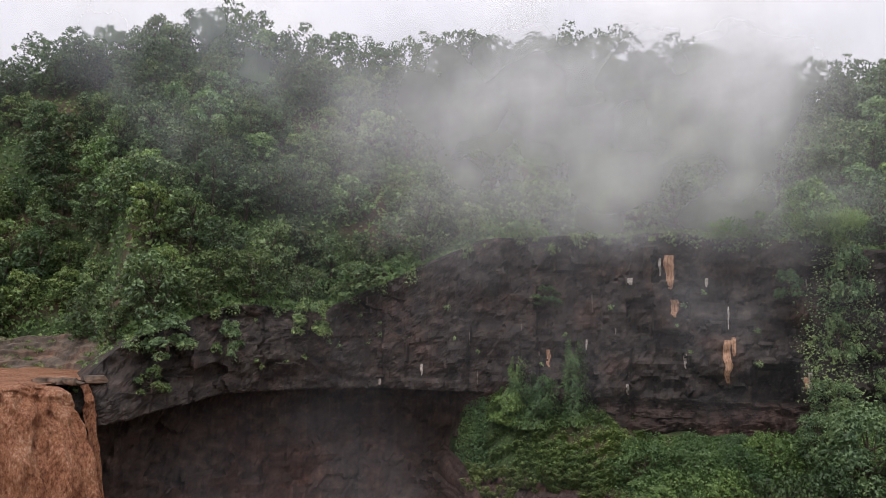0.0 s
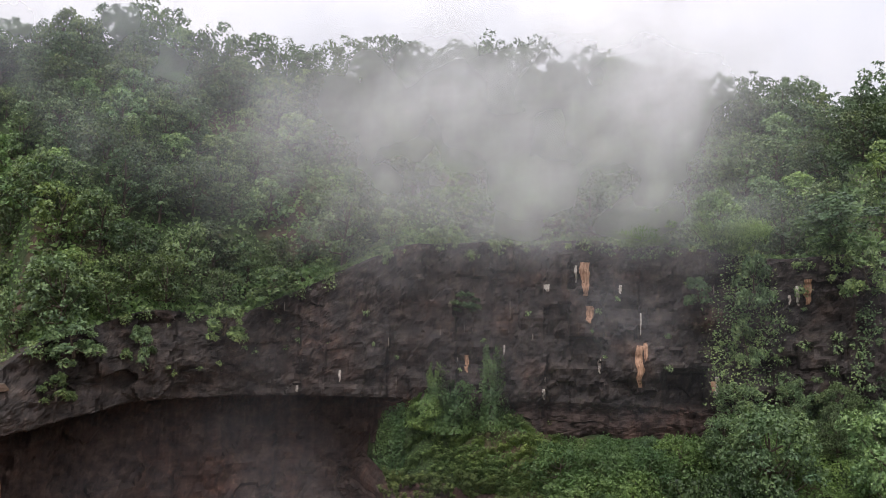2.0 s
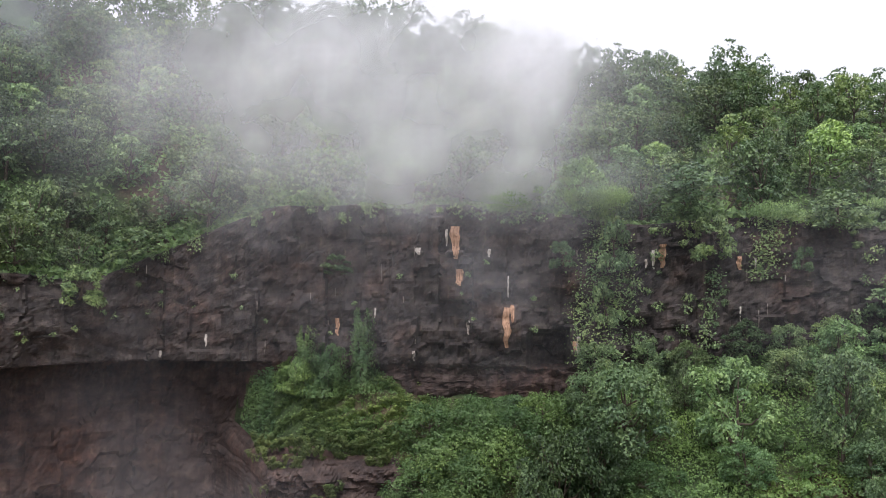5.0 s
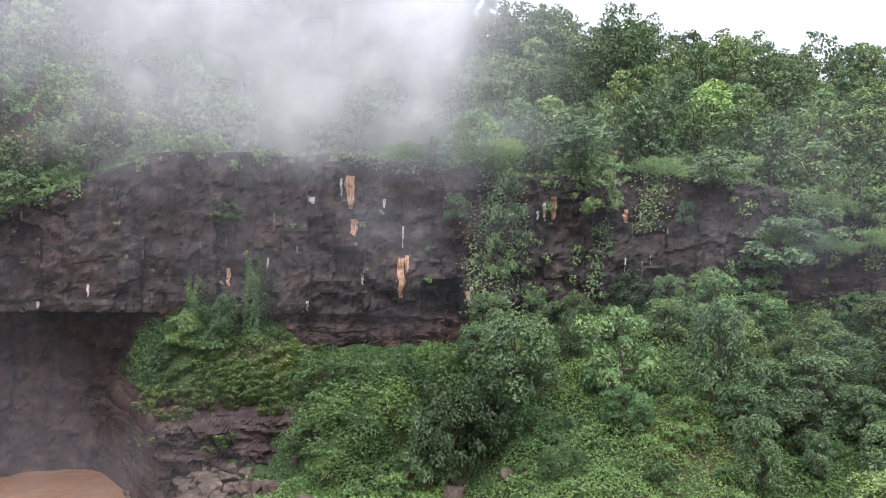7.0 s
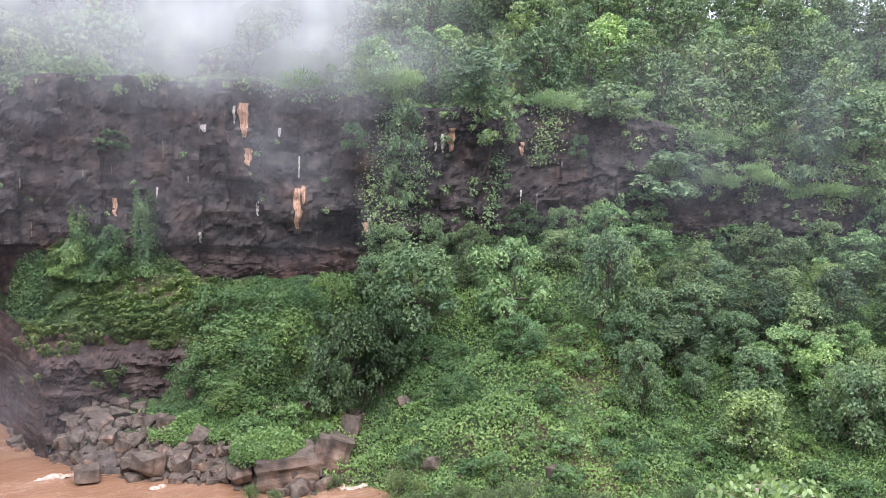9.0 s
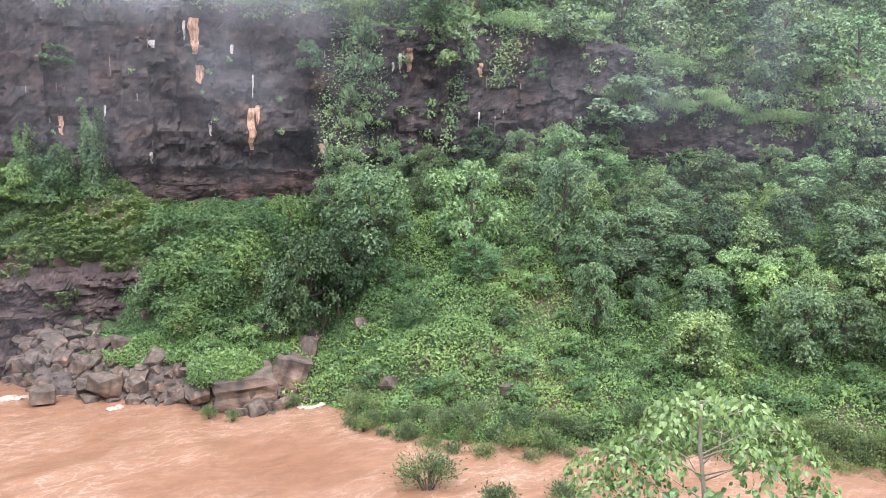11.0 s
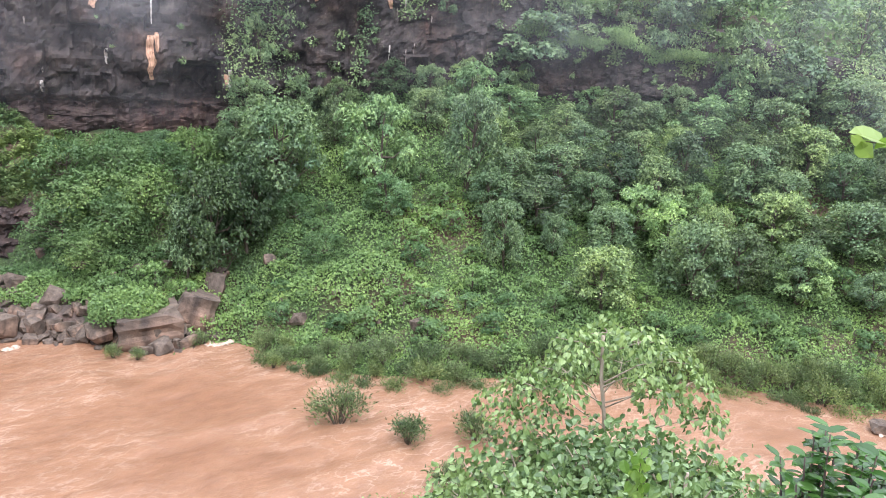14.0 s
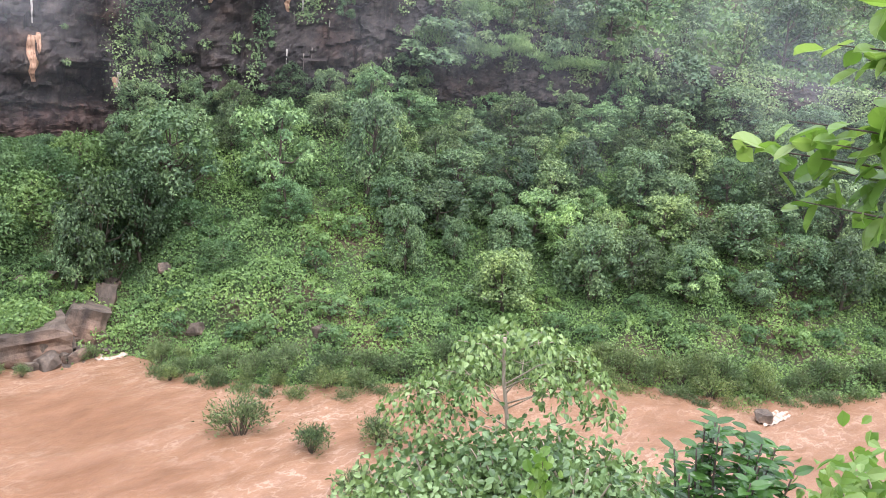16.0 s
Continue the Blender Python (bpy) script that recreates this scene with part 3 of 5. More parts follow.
def build_rock_shelf():
    """Bare stepped rock along the far side of the upper river."""
    bs, ts = np.arange(-48, -17.5, 0.2), np.linspace(0, 1, 60)
    b, t = np.meshgrid(bs, ts, indexing="ij")
    up = smooth(-20.5, -24.5, b)
    r = cliff_range(b) + 2.0 + 22.0 * smooth(-21.2, -26.2, b) + t * (22.5 - 9.0 * up)
    p = at(b, r, 0.0 * b)
    step = np.floor(t * 5 + 0.6 * vnoise(p, 0.2, 81)) / 5
    z = np.maximum(LIP - 0.4 + 4.6 * (0.5 * t + 0.5 * step), land(b, r) * 0 + LIP - 0.6) + 0.35 * fbm(p, 0.35, 4, 82)
    z = z - (1 - up) * 1.0 - 3.0 * smooth(0.93, 1.0, t)
    r2 = np.random.default_rng(83)
    cen = []
    for k in range(70):
        i, j = r2.integers(60, len(bs) - 4), r2.integers(4, 54)
        cen.append(at(b[i, j], r[i, j], z[i, j]) + r2.normal(0, 1, (60, 3)) * r2.uniform(0.2, 0.5) * np.array([1, 1, 0.35]) + np.array([0, 0, 0.1]))
    cen = np.concatenate(cen)
    ln = r2.uniform(0.15, 0.4, len(cen))
    v, f = leaves(r2, cen, r2.normal(0, 0.5, cen.shape) + np.array([0, 0, 0.4]), np.array([0, 0, 1.0]) + r2.normal(0, 0.4, cen.shape), ln, ln * 0.4, "chip")
    tagged(new("rock_grass", mesh_of("rock_grass", v, f, LEAF_SPIKE)), "green grass tufts on the bare stepped rock", "grass", kind="stuff")
    structure("rock_shelf", mesh_of("rock_shelf", at(b, r, z).reshape(-1, 3), grid_faces(len(bs), 60), BOULDER), "bare stepped grey-brown rock beside the upper river", "rock")


def build_scree():
    """Broken stone and brown earth between the boulders at the water's edge."""
    bs, ts = np.arange(-4, 24.5, 0.16), np.linspace(0, 1, 46)
    b, t = np.meshgrid(bs, ts, indexing="ij")
    wide = 8.5 - 4.8 * smooth(8, 12, b)
    r = far_water(b) - 1.6 + (wide + 1.6) * t
    p = at(b, r, 0.0 * b)
    z = ground_z(b, r) + 0.06 + 0.2 * np.abs(vnoise(p, 0.9, 85)) + 0.12 * vnoise(p, 0.35, 86) + 0.12 * vnoise(p, 2.1, 87)
    z = z - 1.3 * smooth(0.8, 1.0, t) - 0.9 * smooth(0.2, 0.0, t) - 1.4 * smooth(23, 24.5, b)
    structure("scree", mesh_of("scree", at(b, r, z).reshape(-1, 3), grid_faces(len(bs), 46), SCREE), "broken brown stones and earth along the water", "scree")


build_ground()
cliff = build_cliff()
build_rock_shelf()
build_scree()
build_outcrop()
build_rivers()
build_falls()


# ---- plants ----
def crown(rng, wide, tall, clumps, count, leaf, droop=0.25, flat=0.85):
    """Leaf pads in tiers round the ends of limbs, bare beneath. Returns the leaf mesh's parts and the pads' middles."""
    k = np.arange(clumps)
    up = 1 - (k + 0.5) / clumps * 1.6
    ang = k * 2.39996 + rng.uniform(-0.5, 0.5, clumps)
    rad = np.sqrt(np.clip(1 - up * up * 0.9, 0.05, 1)) * rng.uniform(0.6, 1.05, clumps)
    mid = np.stack([rad * np.cos(ang) * wide * 0.76, rad * np.sin(ang) * wide * 0.76, (up * 0.5 + 0.5) * tall * 0.86], -1) + rng.normal(0, 0.07 * wide, (clumps, 3))
    size = wide * rng.uniform(0.16, 0.34, clumps)
    pick = rng.choice(clumps, count, p=size ** 2 / (size ** 2).sum())
    d = unit(rng.normal(0, 1, (count, 3)))
    d[:, 2] = np.where(d[:, 2] < -0.3, -d[:, 2] * 0.8, d[:, 2])
    lump = 1 + 0.45 * vnoise(d * 2.6 + pick[:, None] * 7.3, 1.0, 3)
    shell = rng.uniform(0.6, 1.05, count) ** 0.35
    centre = mid[pick] + d * (size[pick] * shell * lump)[:, None] * np.array([1, 1, flat])
    rim = np.hypot(d[:, 0], d[:, 1]) * shell * lump
    centre[:, 2] -= size[pick] * 0.25 * np.clip(rim - 0.6, 0, 1) ** 1.5
    out = unit(d * np.array([1, 1, 0.6]) + 0.25 * unit(mid[pick] - np.array([0, 0, tall * 0.4])))
    axis = out * np.array([1, 1, 0.3]) + rng.normal(0, 0.9, (count, 3)) + np.array([0, 0, -droop * 1.6])
    normal = out * 0.75 + np.array([0, 0, 0.85]) + rng.normal(0, 0.42, (count, 3))
    length = leaf * rng.uniform(0.6, 1.3, count)
    return leaves(rng, centre, axis, normal, length, length * rng.uniform(0.5, 0.8, count), "chip"), mid


def tree(rng, wide, tall, clumps, count, leaf, mat, label, clear=0.22, bark=None, name="tree", foot=-0.9, **more):
    """A tapered trunk with a limb to most clumps, and a crown of many leaves. Returned at the origin."""
    (lv, lf), mid = crown(rng, wide, tall * (1 - clear), clumps, count, leaf, **more)
    lift = np.array([0, 0, tall * clear])
    girth = 0.020 * tall + 0.03
    lean = rng.normal(0, 0.04 * tall, 2)
    spine = [np.array([lean[0] * s * s, lean[1] * s * s, foot + s * (tall * 0.72 - foot)]) for s in np.linspace(0, 1, 6)]
    pieces = [tube(spine, [girth * (1.25 - s) for s in np.linspace(0, 1, 6)], 7)]
    for m in mid[::1 if clumps < 12 else 2]:
        tip = m + lift
        start = spine[1 + int(np.clip((tip[2] / tall) * 4, 0, 3))]
        bend = start * 0.5 + tip * 0.5 + np.array([0, 0, -0.06 * tall])
        pieces.append(tube([start, bend, tip], [girth * 0.5, girth * 0.32, girth * 0.1], 4))
    root = new(name)
    tagged(root, label, "tree")
    part("trunk", mesh_of("trunk", *joined(pieces), bark or BARK, True), root)
    part("crown", mesh_of("crown", lv + lift, lf, mat), root)
    return root


def spots(rng, count, b_range, r_of, gap, tries=14000, keep=None, power=1.0):
    """Places on the land at least gap apart: r_of(b) gives the nearest and the farthest range."""
    got, cells = [], {}
    for _ in range(tries):
        b = rng.uniform(*b_range)
        r0, r1 = r_of(b)
        r = r0 + max(r1 - r0, 0.1) * rng.uniform() ** power
        if keep and not keep(b, r):
            continue
        x, y = r * math.sin(radians(b)), r * math.cos(radians(b))
        key = (int(x // gap), int(y // gap))
        if any((x - u) ** 2 + (y - w) ** 2 < gap * gap for i in (-1, 0, 1) for j in (-1, 0, 1) for u, w in cells.get((key[0] + i, key[1] + j), ())):
            continue
        cells.setdefault(key, []).append((x, y))
        got.append((b, r))
        if len(got) == count:
            break
    return got


def stand_z(b, r):
    """Height on which a plant stands: over the hollow it is the cliff's rim that carries it."""
    rim = cliff_range(b) + 1.8
    return np.where(r > rim, np.maximum(ground_z(b, r), np.minimum(top_z(b), 60) + 0.45 * (r - rim) * smooth(6, -2, b) * smooth(-24, -20, b) - 3 * smooth(-19, -22, b)), ground_z(b, r))


def plant_at(proto, b, r, rng, scale, sink=0.0, group=""):
    x, y, z = at(b, r, stand_z(b, r))
    ob = copy_thing(proto, pose(float(x), float(y), float(z) - sink, rng.uniform(-4, 4), rng.uniform(-4, 4), rng.uniform(0, 360)))
    ob.scale = (scale * rng.uniform(0.9, 1.1), scale * rng.uniform(0.9, 1.1), scale * rng.uniform(0.88, 1.15))
    return tagged(ob, group=group)


def drop_thing(ob):
    for o in (*ob.children_recursive, ob):
        bpy.data.objects.remove(o)


rng = np.random.default_rng(11)
HILL = [tree(rng, w, h, c, n, 0.39, m, lab, clear=k, name="forest_tree") for w, h, c, n, m, lab, k in (
    (3.2, 8.2, 32, 2400, LEAF_HILL, "mid-green broad-leaved forest tree on the hillside", 0.03),
    (2.8, 9.2, 30, 2250, LEAF_HILL, "tall mid-green forest tree on the hillside", 0.07),
    (3.5, 7.6, 34, 2500, LEAF_DARK, "dark green spreading forest tree on the hillside", 0.03),
    (3.0, 8.0, 30, 2250, LEAF_DARK, "dark green forest tree on the hillside", 0.04),
    (3.1, 7.2, 28, 2200, LEAF_LIGHT, "light green young forest tree on the hillside", 0.03))]
for count, b_range, gap in ((34, (-29.5, -22.5), 3.2), (20, (-36, -29), 4.2), (14, (-22.5, -19), 3.6), (90, (-20, 0), 3.9), (30, (0, 23), 6.2), (88, (23, 54), 4.4), (66, (53, 80), 5.2)):
    for b, r in spots(rng, count, b_range, lambda b: (cliff_range(b) + 2.6 + 35 * float(smooth(-20.5, -24.5, b)), ridge_range(b) - 4), gap, 9000, power=1.2):
        plant_at(HILL[rng.choice(5, p=[0.36, 0.18, 0.2, 0.14, 0.12])], b, r, rng, rng.uniform(0.7, 1.15), 0.9, "trees on the hillside")


def build_far_wood():
    """The woods along the ridge and on the far right hillside, too many to count."""
    r2 = np.random.default_rng(21)
    kinds = []
    for k in range(4):
        (lv, lf), _ = crown(r2, r2.uniform(2.7, 3.4), r2.uniform(6.4, 8.2), 24, 900, 0.44)
        kinds.append((lv, lf))
    verts, faces, n = [], [], 0
    ridge = spots(r2, 200, (-42, 84), lambda b: (ridge_range(b) - 5, ridge_range(b) + 4), 3.0, 9000)
    for b, r in ridge:
        lv, lf = kinds[r2.integers(4)]
        a, s = r2.uniform(0, 6.28), r2.uniform(0.75, 1.3)
        turn = np.array([[math.cos(a), -math.sin(a), 0], [math.sin(a), math.cos(a), 0], [0, 0, 1]])
        verts.append(lv @ turn.T * np.array([s, s, s * r2.uniform(0.85, 1.2)]) + at(b, r, ground_z(b, r) - 0.6))
        faces.append(lf + n)
        n += len(lv)
    tagged(new("far_wood", mesh_of("far_wood", np.concatenate(verts), np.concatenate(faces), LEAF_HILL)), "dense green woods along the misty ridge", "woods", kind="stuff")


build_far_wood()

# trees on the slope between the cliff's foot and the river
SLOPE = [tree(rng, w, h, c, n, 0.21, m, lab, clear=k, name="slope_tree") for w, h, c, n, m, lab, k in (
    (2.9, 6.0, 34, 7600, LEAF_HILL, "broad mid-green tree on the creeper-covered slope", 0.0),
    (2.9, 6.0, 32, 7200, LEAF_DARK, "dark green dense tree on the creeper-covered slope", 0.0),
    (2.9, 6.0, 24, 6600, LEAF_LIGHT, "bright light green tree in tiers on the slope", 0.02),
    (2.6, 5.4, 26, 6000, LEAF_HILL, "rounded mid-green small tree on the slope", 0.04),
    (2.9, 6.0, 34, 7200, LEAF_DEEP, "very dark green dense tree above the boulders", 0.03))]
# bearing, range, kind, width and height of the trees that stand out
NEAR_CLIFF = [(27.1, 72.8, 0, 9.0, 9.2), (28.6, 82.1, 3, 4.0, 5.1), (37.3, 80.7, 0, 5.3, 4.5), (40.4, 72.6, 0, 6.4, 9.6), (39.9, 85.0, 3, 4.7, 5.3), (34.9, 85.1, 1, 5.0, 4.7), (43.1, 82.5, 2, 7.2, 4.6), (31.0, 77.8, 1, 3.8, 5.4),
              (24.4, 78.4, 0, 4.9, 4.9), (50.2, 83.8, 1, 6.7, 6.1), (56.2, 85.5, 2, 8.0, 5.0), (60.5, 85.6, 0, 6.8, 5.9), (62.7, 82.8, 0, 6.6, 5.8), (64.8, 90.3, 0, 8.1, 6.3), (70.0, 90.2, 0, 7.5, 6.3), (46.9, 74.3, 0, 6.8, 5.7), (45.2, 77.4, 1, 4.9, 4.9)]
DOWN_SLOPE = [(22.8, 67.4, 4, 7.6, 10.0), (25.0, 69.0, 4, 6.4, 8.6), (20.9, 66.8, 0, 4.8, 7.4), (19.5, 78.4, 3, 4.4, 3.8), (34.2, 72.0, 2, 7.6, 9.4), (34.8, 69.0, 2, 5.2, 4.6), (43.4, 65.3, 0, 4.4, 6.5), (46.9, 67.3, 3, 3.1, 4.6)]
MID_SLOPE = [(50.7, 63.2, 0, 6.6, 5.9), (56.8, 66.4, 0, 6.4, 7.1), (52.4, 71.9, 2, 6.8, 5.1), (56.3, 74.5, 2, 3.4, 3.9), (51.0, 75.8, 1, 6.4, 5.8), (55.3, 77.2, 1, 5.9, 6.5), (59.4, 78.4, 0, 6.8, 6.0), (61.4, 73.4, 0, 6.5, 5.7), (59.8, 68.7, 1, 5.6, 5.4),
             (63.4, 68.4, 0, 5.1, 5.4), (25.9, 70.1, 1, 4.5, 5.4), (63.9, 68.0, 2, 5.1, 4.9), (66.3, 74.1, 0, 6.8, 5.7), (70.1, 73.2, 0, 6.0, 5.7), (73.1, 74.3, 1, 5.8, 6.8), (72.1, 81.4, 0, 6.8, 6.3), (68.6, 81.3, 1, 6.8, 5.7), (68.0, 69.4, 3, 5.0, 4.0)]
BUSH = tree(rng, 2.6, 4.6, 15, 2200, 0.34, LEAF_HILL, "green bush rooted in a crack of the cliff", clear=0.0, name="cliff_bush", foot=1.2)
CLIFF_BUSHES = [(-14.8, -1.6, 3.9, 5.1), (-9.5, 0.1, 5.5, 4.6), (-18.4, -1.2, 6.3, 4.6), (-5.7, 3.0, 6.8, 3.7), (-19.4, -4.1, 4.0, 3.4), (33.4, 3.1, 5.3, 5.3), (31.6, 7.0, 7.6, 4.1), (26.4, 2.6, 4.6, 6.3), (26.4, -1.4, 3.5, 5.8), (38.2, 1.8, 2.4, 3.0), (44.5, -0.1, 8.4, 5.4), (43.5, -2.3, 5.4, 4.8), (29.2, -4.7, 4.1, 5.2), (23.2, 2.2, 3.4, 3.4), (7.1, 1.6, 4.1, 2.3), (49.5, 2.1, 3.7, 3.7), (40.5, 4.8, 6.6, 4.2), (46.4, 5.2, 5.5, 3.6), (52.6, 4.0, 6.2, 4.3), (55.2, 3.3, 7.4, 5.0), (53.2, 1.0, 4.9, 5.6), (57.9, -0.5, 5.6, 6.9), (47.1, 1.0, 4.9, 3.6), (61.0, -1.7, 7.6, 6.9)]
for b, rise, w, h in CLIFF_BUSHES:
    r = float(cliff_range(b)) - 0.3 if b < 60 else float(cliff_range(b)) - 1.0
    x, y, z = [float(q) for q in at(b, r, EYE + r * math.tan(radians(rise)) - h * 0.5)]
    ob = copy_thing(BUSH, pose(x, y, z, rng.uniform(-18, 18), rng.uniform(-18, 18), b * 37))
    ob.scale = (w / 5.4, w / 5.4, h / 4.6)
    tagged(ob, "green bush rooted in a crack of the cliff", "bush", "bushes on the cliff")
placed = []
for b, r, k, w, h in NEAR_CLIFF + DOWN_SLOPE + MID_SLOPE:
    ob = plant_at(SLOPE[k], b, r, rng, 1.0, 0.2, "trees on the slope")
    ob.scale = (w / 6.0, w / 6.0, h / 5.7)
    placed.append((r * math.sin(radians(b)), r * math.cos(radians(b))))


def wooded(b, r):
    """Where more trees stand: along the cliff's foot, and thickly down the slope further along."""
    x, y = r * math.sin(radians(b)), r * math.cos(radians(b))
    if min((x - u) ** 2 + (y - w) ** 2 for u, w in placed) < 9.5:
        return False
    s = (r - far_water(b)) / (cliff_range(b) - far_water(b))
    if b < 42:
        return s > 0.84
    return s > 0.36 - 0.10 * float(smooth(64, 80, b))


for b, r in spots(rng, 62, (23.5, 88), lambda b: (far_water(b) + 4, cliff_range(b) - 0.8), 3.9, 8000, keep=wooded):
    plant_at(SLOPE[rng.choice(4, p=[0.4, 0.26, 0.1, 0.24])], b, r, rng, rng.uniform(0.7, 1.05), 0.2, "trees on the slope")
LOW = tree(rng, 1.5, 1.9, 14, 900, 0.21, LEAF_CREEPER, "low rounded green bush among the creepers", clear=0.0, name="slope_bush", foot=-0.4)


def open_slope(b, r):
    x, y = r * math.sin(radians(b)), r * math.cos(radians(b))
    return min((x - u) ** 2 + (y - w) ** 2 for u, w in placed) > 6.0


for b, r in spots(rng, 120, (14, 82), lambda b: (far_water(b) + 3.0, far_water(b) + 0.55 * (cliff_range(b) - far_water(b)) + 3), 2.2, 6000, keep=open_slope):
    plant_at(LOW, b, r, rng, rng.uniform(0.5, 1.15), 0.1, "bushes on the slope")
MOUND = tree(rng, 3.0, 4.0, 44, 5600, 0.2, LEAF_DRAPE, "tall mound of bush draped with green creepers", clear=0.0, name="creeper_mound", foot=-0.4)
for b, r, s in ((13.6, 77.5, 2.2), (15.2, 74.2, 2.5), (17.0, 76.4, 2.4), (13.2, 72.6, 2.0), (16.4, 71.0, 2.2), (18.4, 72.8, 2.3), (19.6, 75.8, 2.1), (14.8, 69.4, 1.8), (21.6, 78.4, 2.0), (28.4, 69.6, 1.7), (30.4, 66.0, 1.5)):
    plant_at(MOUND, b, r, rng, 0.5 * s, 0.8, "bushes on the slope")
for p in HILL + SLOPE + [BUSH, LOW, MOUND]:
    drop_thing(p)


def build_creepers():
    """Creepers and low bushes that cover the slope, in mounds."""
    r2 = np.random.default_rng(31)
    n = 270000
    b = np.where(r2.uniform(0, 1, n) < 0.12, r2.uniform(-0.5, 15, n), r2.uniform(9, 88, n))
    rw, rb = far_water(b), cliff_range(b)
    r = rw + (rb - rw) * r2.uniform(-0.06, 1.02, n)
    s = (r - rw) / (rb - rw)
    keep = (b > 9.5 + r2.normal(0, 0.8, n) - 10.5 * smooth(0.52, 0.62, s)) & ((s > 0.13) | (b > 22 + r2.normal(0, 1, n)))
    keep &= (b > 13.0 + r2.normal(0, 0.5, n)) | (s < 0.45) | (r2.uniform(0, 1, n) < 0.3)
    b, r = b[keep], r[keep]
    p = at(b, r, ground_z(b, r))
    mound = np.clip(fbm(p, 0.28, 4, 33), -0.2, 1) * 1.5 + 0.3
    p[:, 2] += mound * r2.uniform(0.35, 1.0, len(p)) + 0.05
    away = np.stack([-np.sin(np.radians(b)), -np.cos(np.radians(b)), 0.7 + 0 * b], -1)
    axis = r2.normal(0, 0.7, p.shape) - away * 0.25
    length = r2.uniform(0.13, 0.30, len(p))
    # the shelf's steep end
    m2 = 9000
    eb, er = r2.uniform(0.2, 3.0, m2), r2.uniform(77, 90, m2)
    edge = at(eb, er, ground_z(eb, er) + r2.uniform(0.05, 0.7, m2))
    p = np.concatenate([p, edge])
    away = np.concatenate([away, np.tile(np.array([-0.6, -0.6, 0.5]), (m2, 1))])
    axis, length = np.concatenate([axis, r2.normal(0, 0.7, (m2, 3))]), np.concatenate([length, r2.uniform(0.2, 0.42, m2)])
    # a hanging mat over the great block by the water
    m = 6000
    d = unit(r2.normal(0, 1, (m, 3)))
    mat_b, mat_r = 17.0 + d[:, 0] * 2.6, 62.7 + d[:, 1] * 2.0
    p = np.concatenate([p, at(mat_b, mat_r, 2.3 + np.abs(d[:, 2]) * 1.3 + 0.3 * r2.normal(0, 1, m))])
    away, axis, b = np.concatenate([away, d + np.array([0, -0.5, 0.6])]), np.concatenate([axis, r2.normal(0, 0.7, (m, 3))]), None
    length = np.concatenate([length, r2.uniform(0.15, 0.3, m)])
    bearing = np.degrees(np.arctan2(p[:, 0], p[:, 1])) + r2.normal(0, 0.8, len(p))
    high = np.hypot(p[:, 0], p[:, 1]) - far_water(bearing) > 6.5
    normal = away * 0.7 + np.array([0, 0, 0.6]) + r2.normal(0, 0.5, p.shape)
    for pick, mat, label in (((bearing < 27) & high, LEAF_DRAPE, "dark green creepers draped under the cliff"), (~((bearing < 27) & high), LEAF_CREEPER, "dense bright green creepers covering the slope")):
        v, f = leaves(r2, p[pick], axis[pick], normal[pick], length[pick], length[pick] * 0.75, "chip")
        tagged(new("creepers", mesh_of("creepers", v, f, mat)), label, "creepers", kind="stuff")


def build_shelf_grass():
    """Tall upright grass in terraced rows on the shelf; yellower tufts along its rim and on the rock face's ledges."""
    r2 = np.random.default_rng(41)
    rows = []
    for k in range(9):
        m = 150
        b = r2.uniform(1.7, 13.8, m)
        r = 77.6 + 0.85 * k + 0.35 * np.sin(b * 0.9 + k) + r2.normal(0, 0.1, m)
        gap = vnoise(np.stack([b * 0.5, 0 * b + k * 3.1, 0 * b], -1), 1.0, 91) > -0.5 + 0.05 * k
        rows.append(at(b, r, ground_z(b, r) + 0.05)[gap])
    back = np.concatenate(rows)
    m = 400
    b, v = r2.uniform(1.6, 12.4, m), np.repeat((0.62, 0.86, 0.94, 1.0), m // 4)
    keep = vnoise(np.stack([b * 0.6, v * 20, 0 * b], -1), 1.0, 92) > 0.35 - 0.9 * smooth(0.6, 1.0, v)
    rim = at(b, 73.2 + 3.6 * v ** 2 + 1.6 * smooth(0.84, 1, v) + 19.0 * smooth(3.0, -1.6, b), -0.6 + 9.9 * v + r2.normal(0, 0.35, m))[keep] + r2.normal(0, 0.15, (keep.sum(), 3))
    for foot, blades, tall, mat, label in ((back, 48, 0.95, LEAF_SPIKE, "tall mid-green grass in rows on the rock shelf"), (rim, 60, 0.8, LEAF_RIM, "yellow-green grass tufts along the rim of the rock shelf")):
        n = len(foot) * blades
        ang = r2.uniform(0, 6.28, n)
        out = np.stack([np.cos(ang), np.sin(ang), 0 * ang], -1)
        t = r2.uniform(0.1, 1, n)
        high = np.repeat(tall * r2.uniform(0.55, 1.15, len(foot)), blades)
        p = np.repeat(foot, blades, 0) + out * (0.08 + 0.3 * t * r2.uniform(0.2, 1, n))[:, None] + np.stack([0 * t, 0 * t, high * t], -1)
        length = r2.uniform(0.22, 0.5, n)
        axis = out * (0.25 + 0.7 * t)[:, None] + np.stack([0 * t, 0 * t, 0.9 - 1.1 * t], -1) + r2.normal(0, 0.18, (n, 3))
        v3, f3 = leaves(r2, p, axis, out * 0.5 + np.array([0, 0, 0.9]) + r2.normal(0, 0.25, (n, 3)), length, length * 0.3, "chip")
        tagged(new("tall_grass", mesh_of("tall_grass", v3, f3, mat)), label, "grass", kind="stuff")


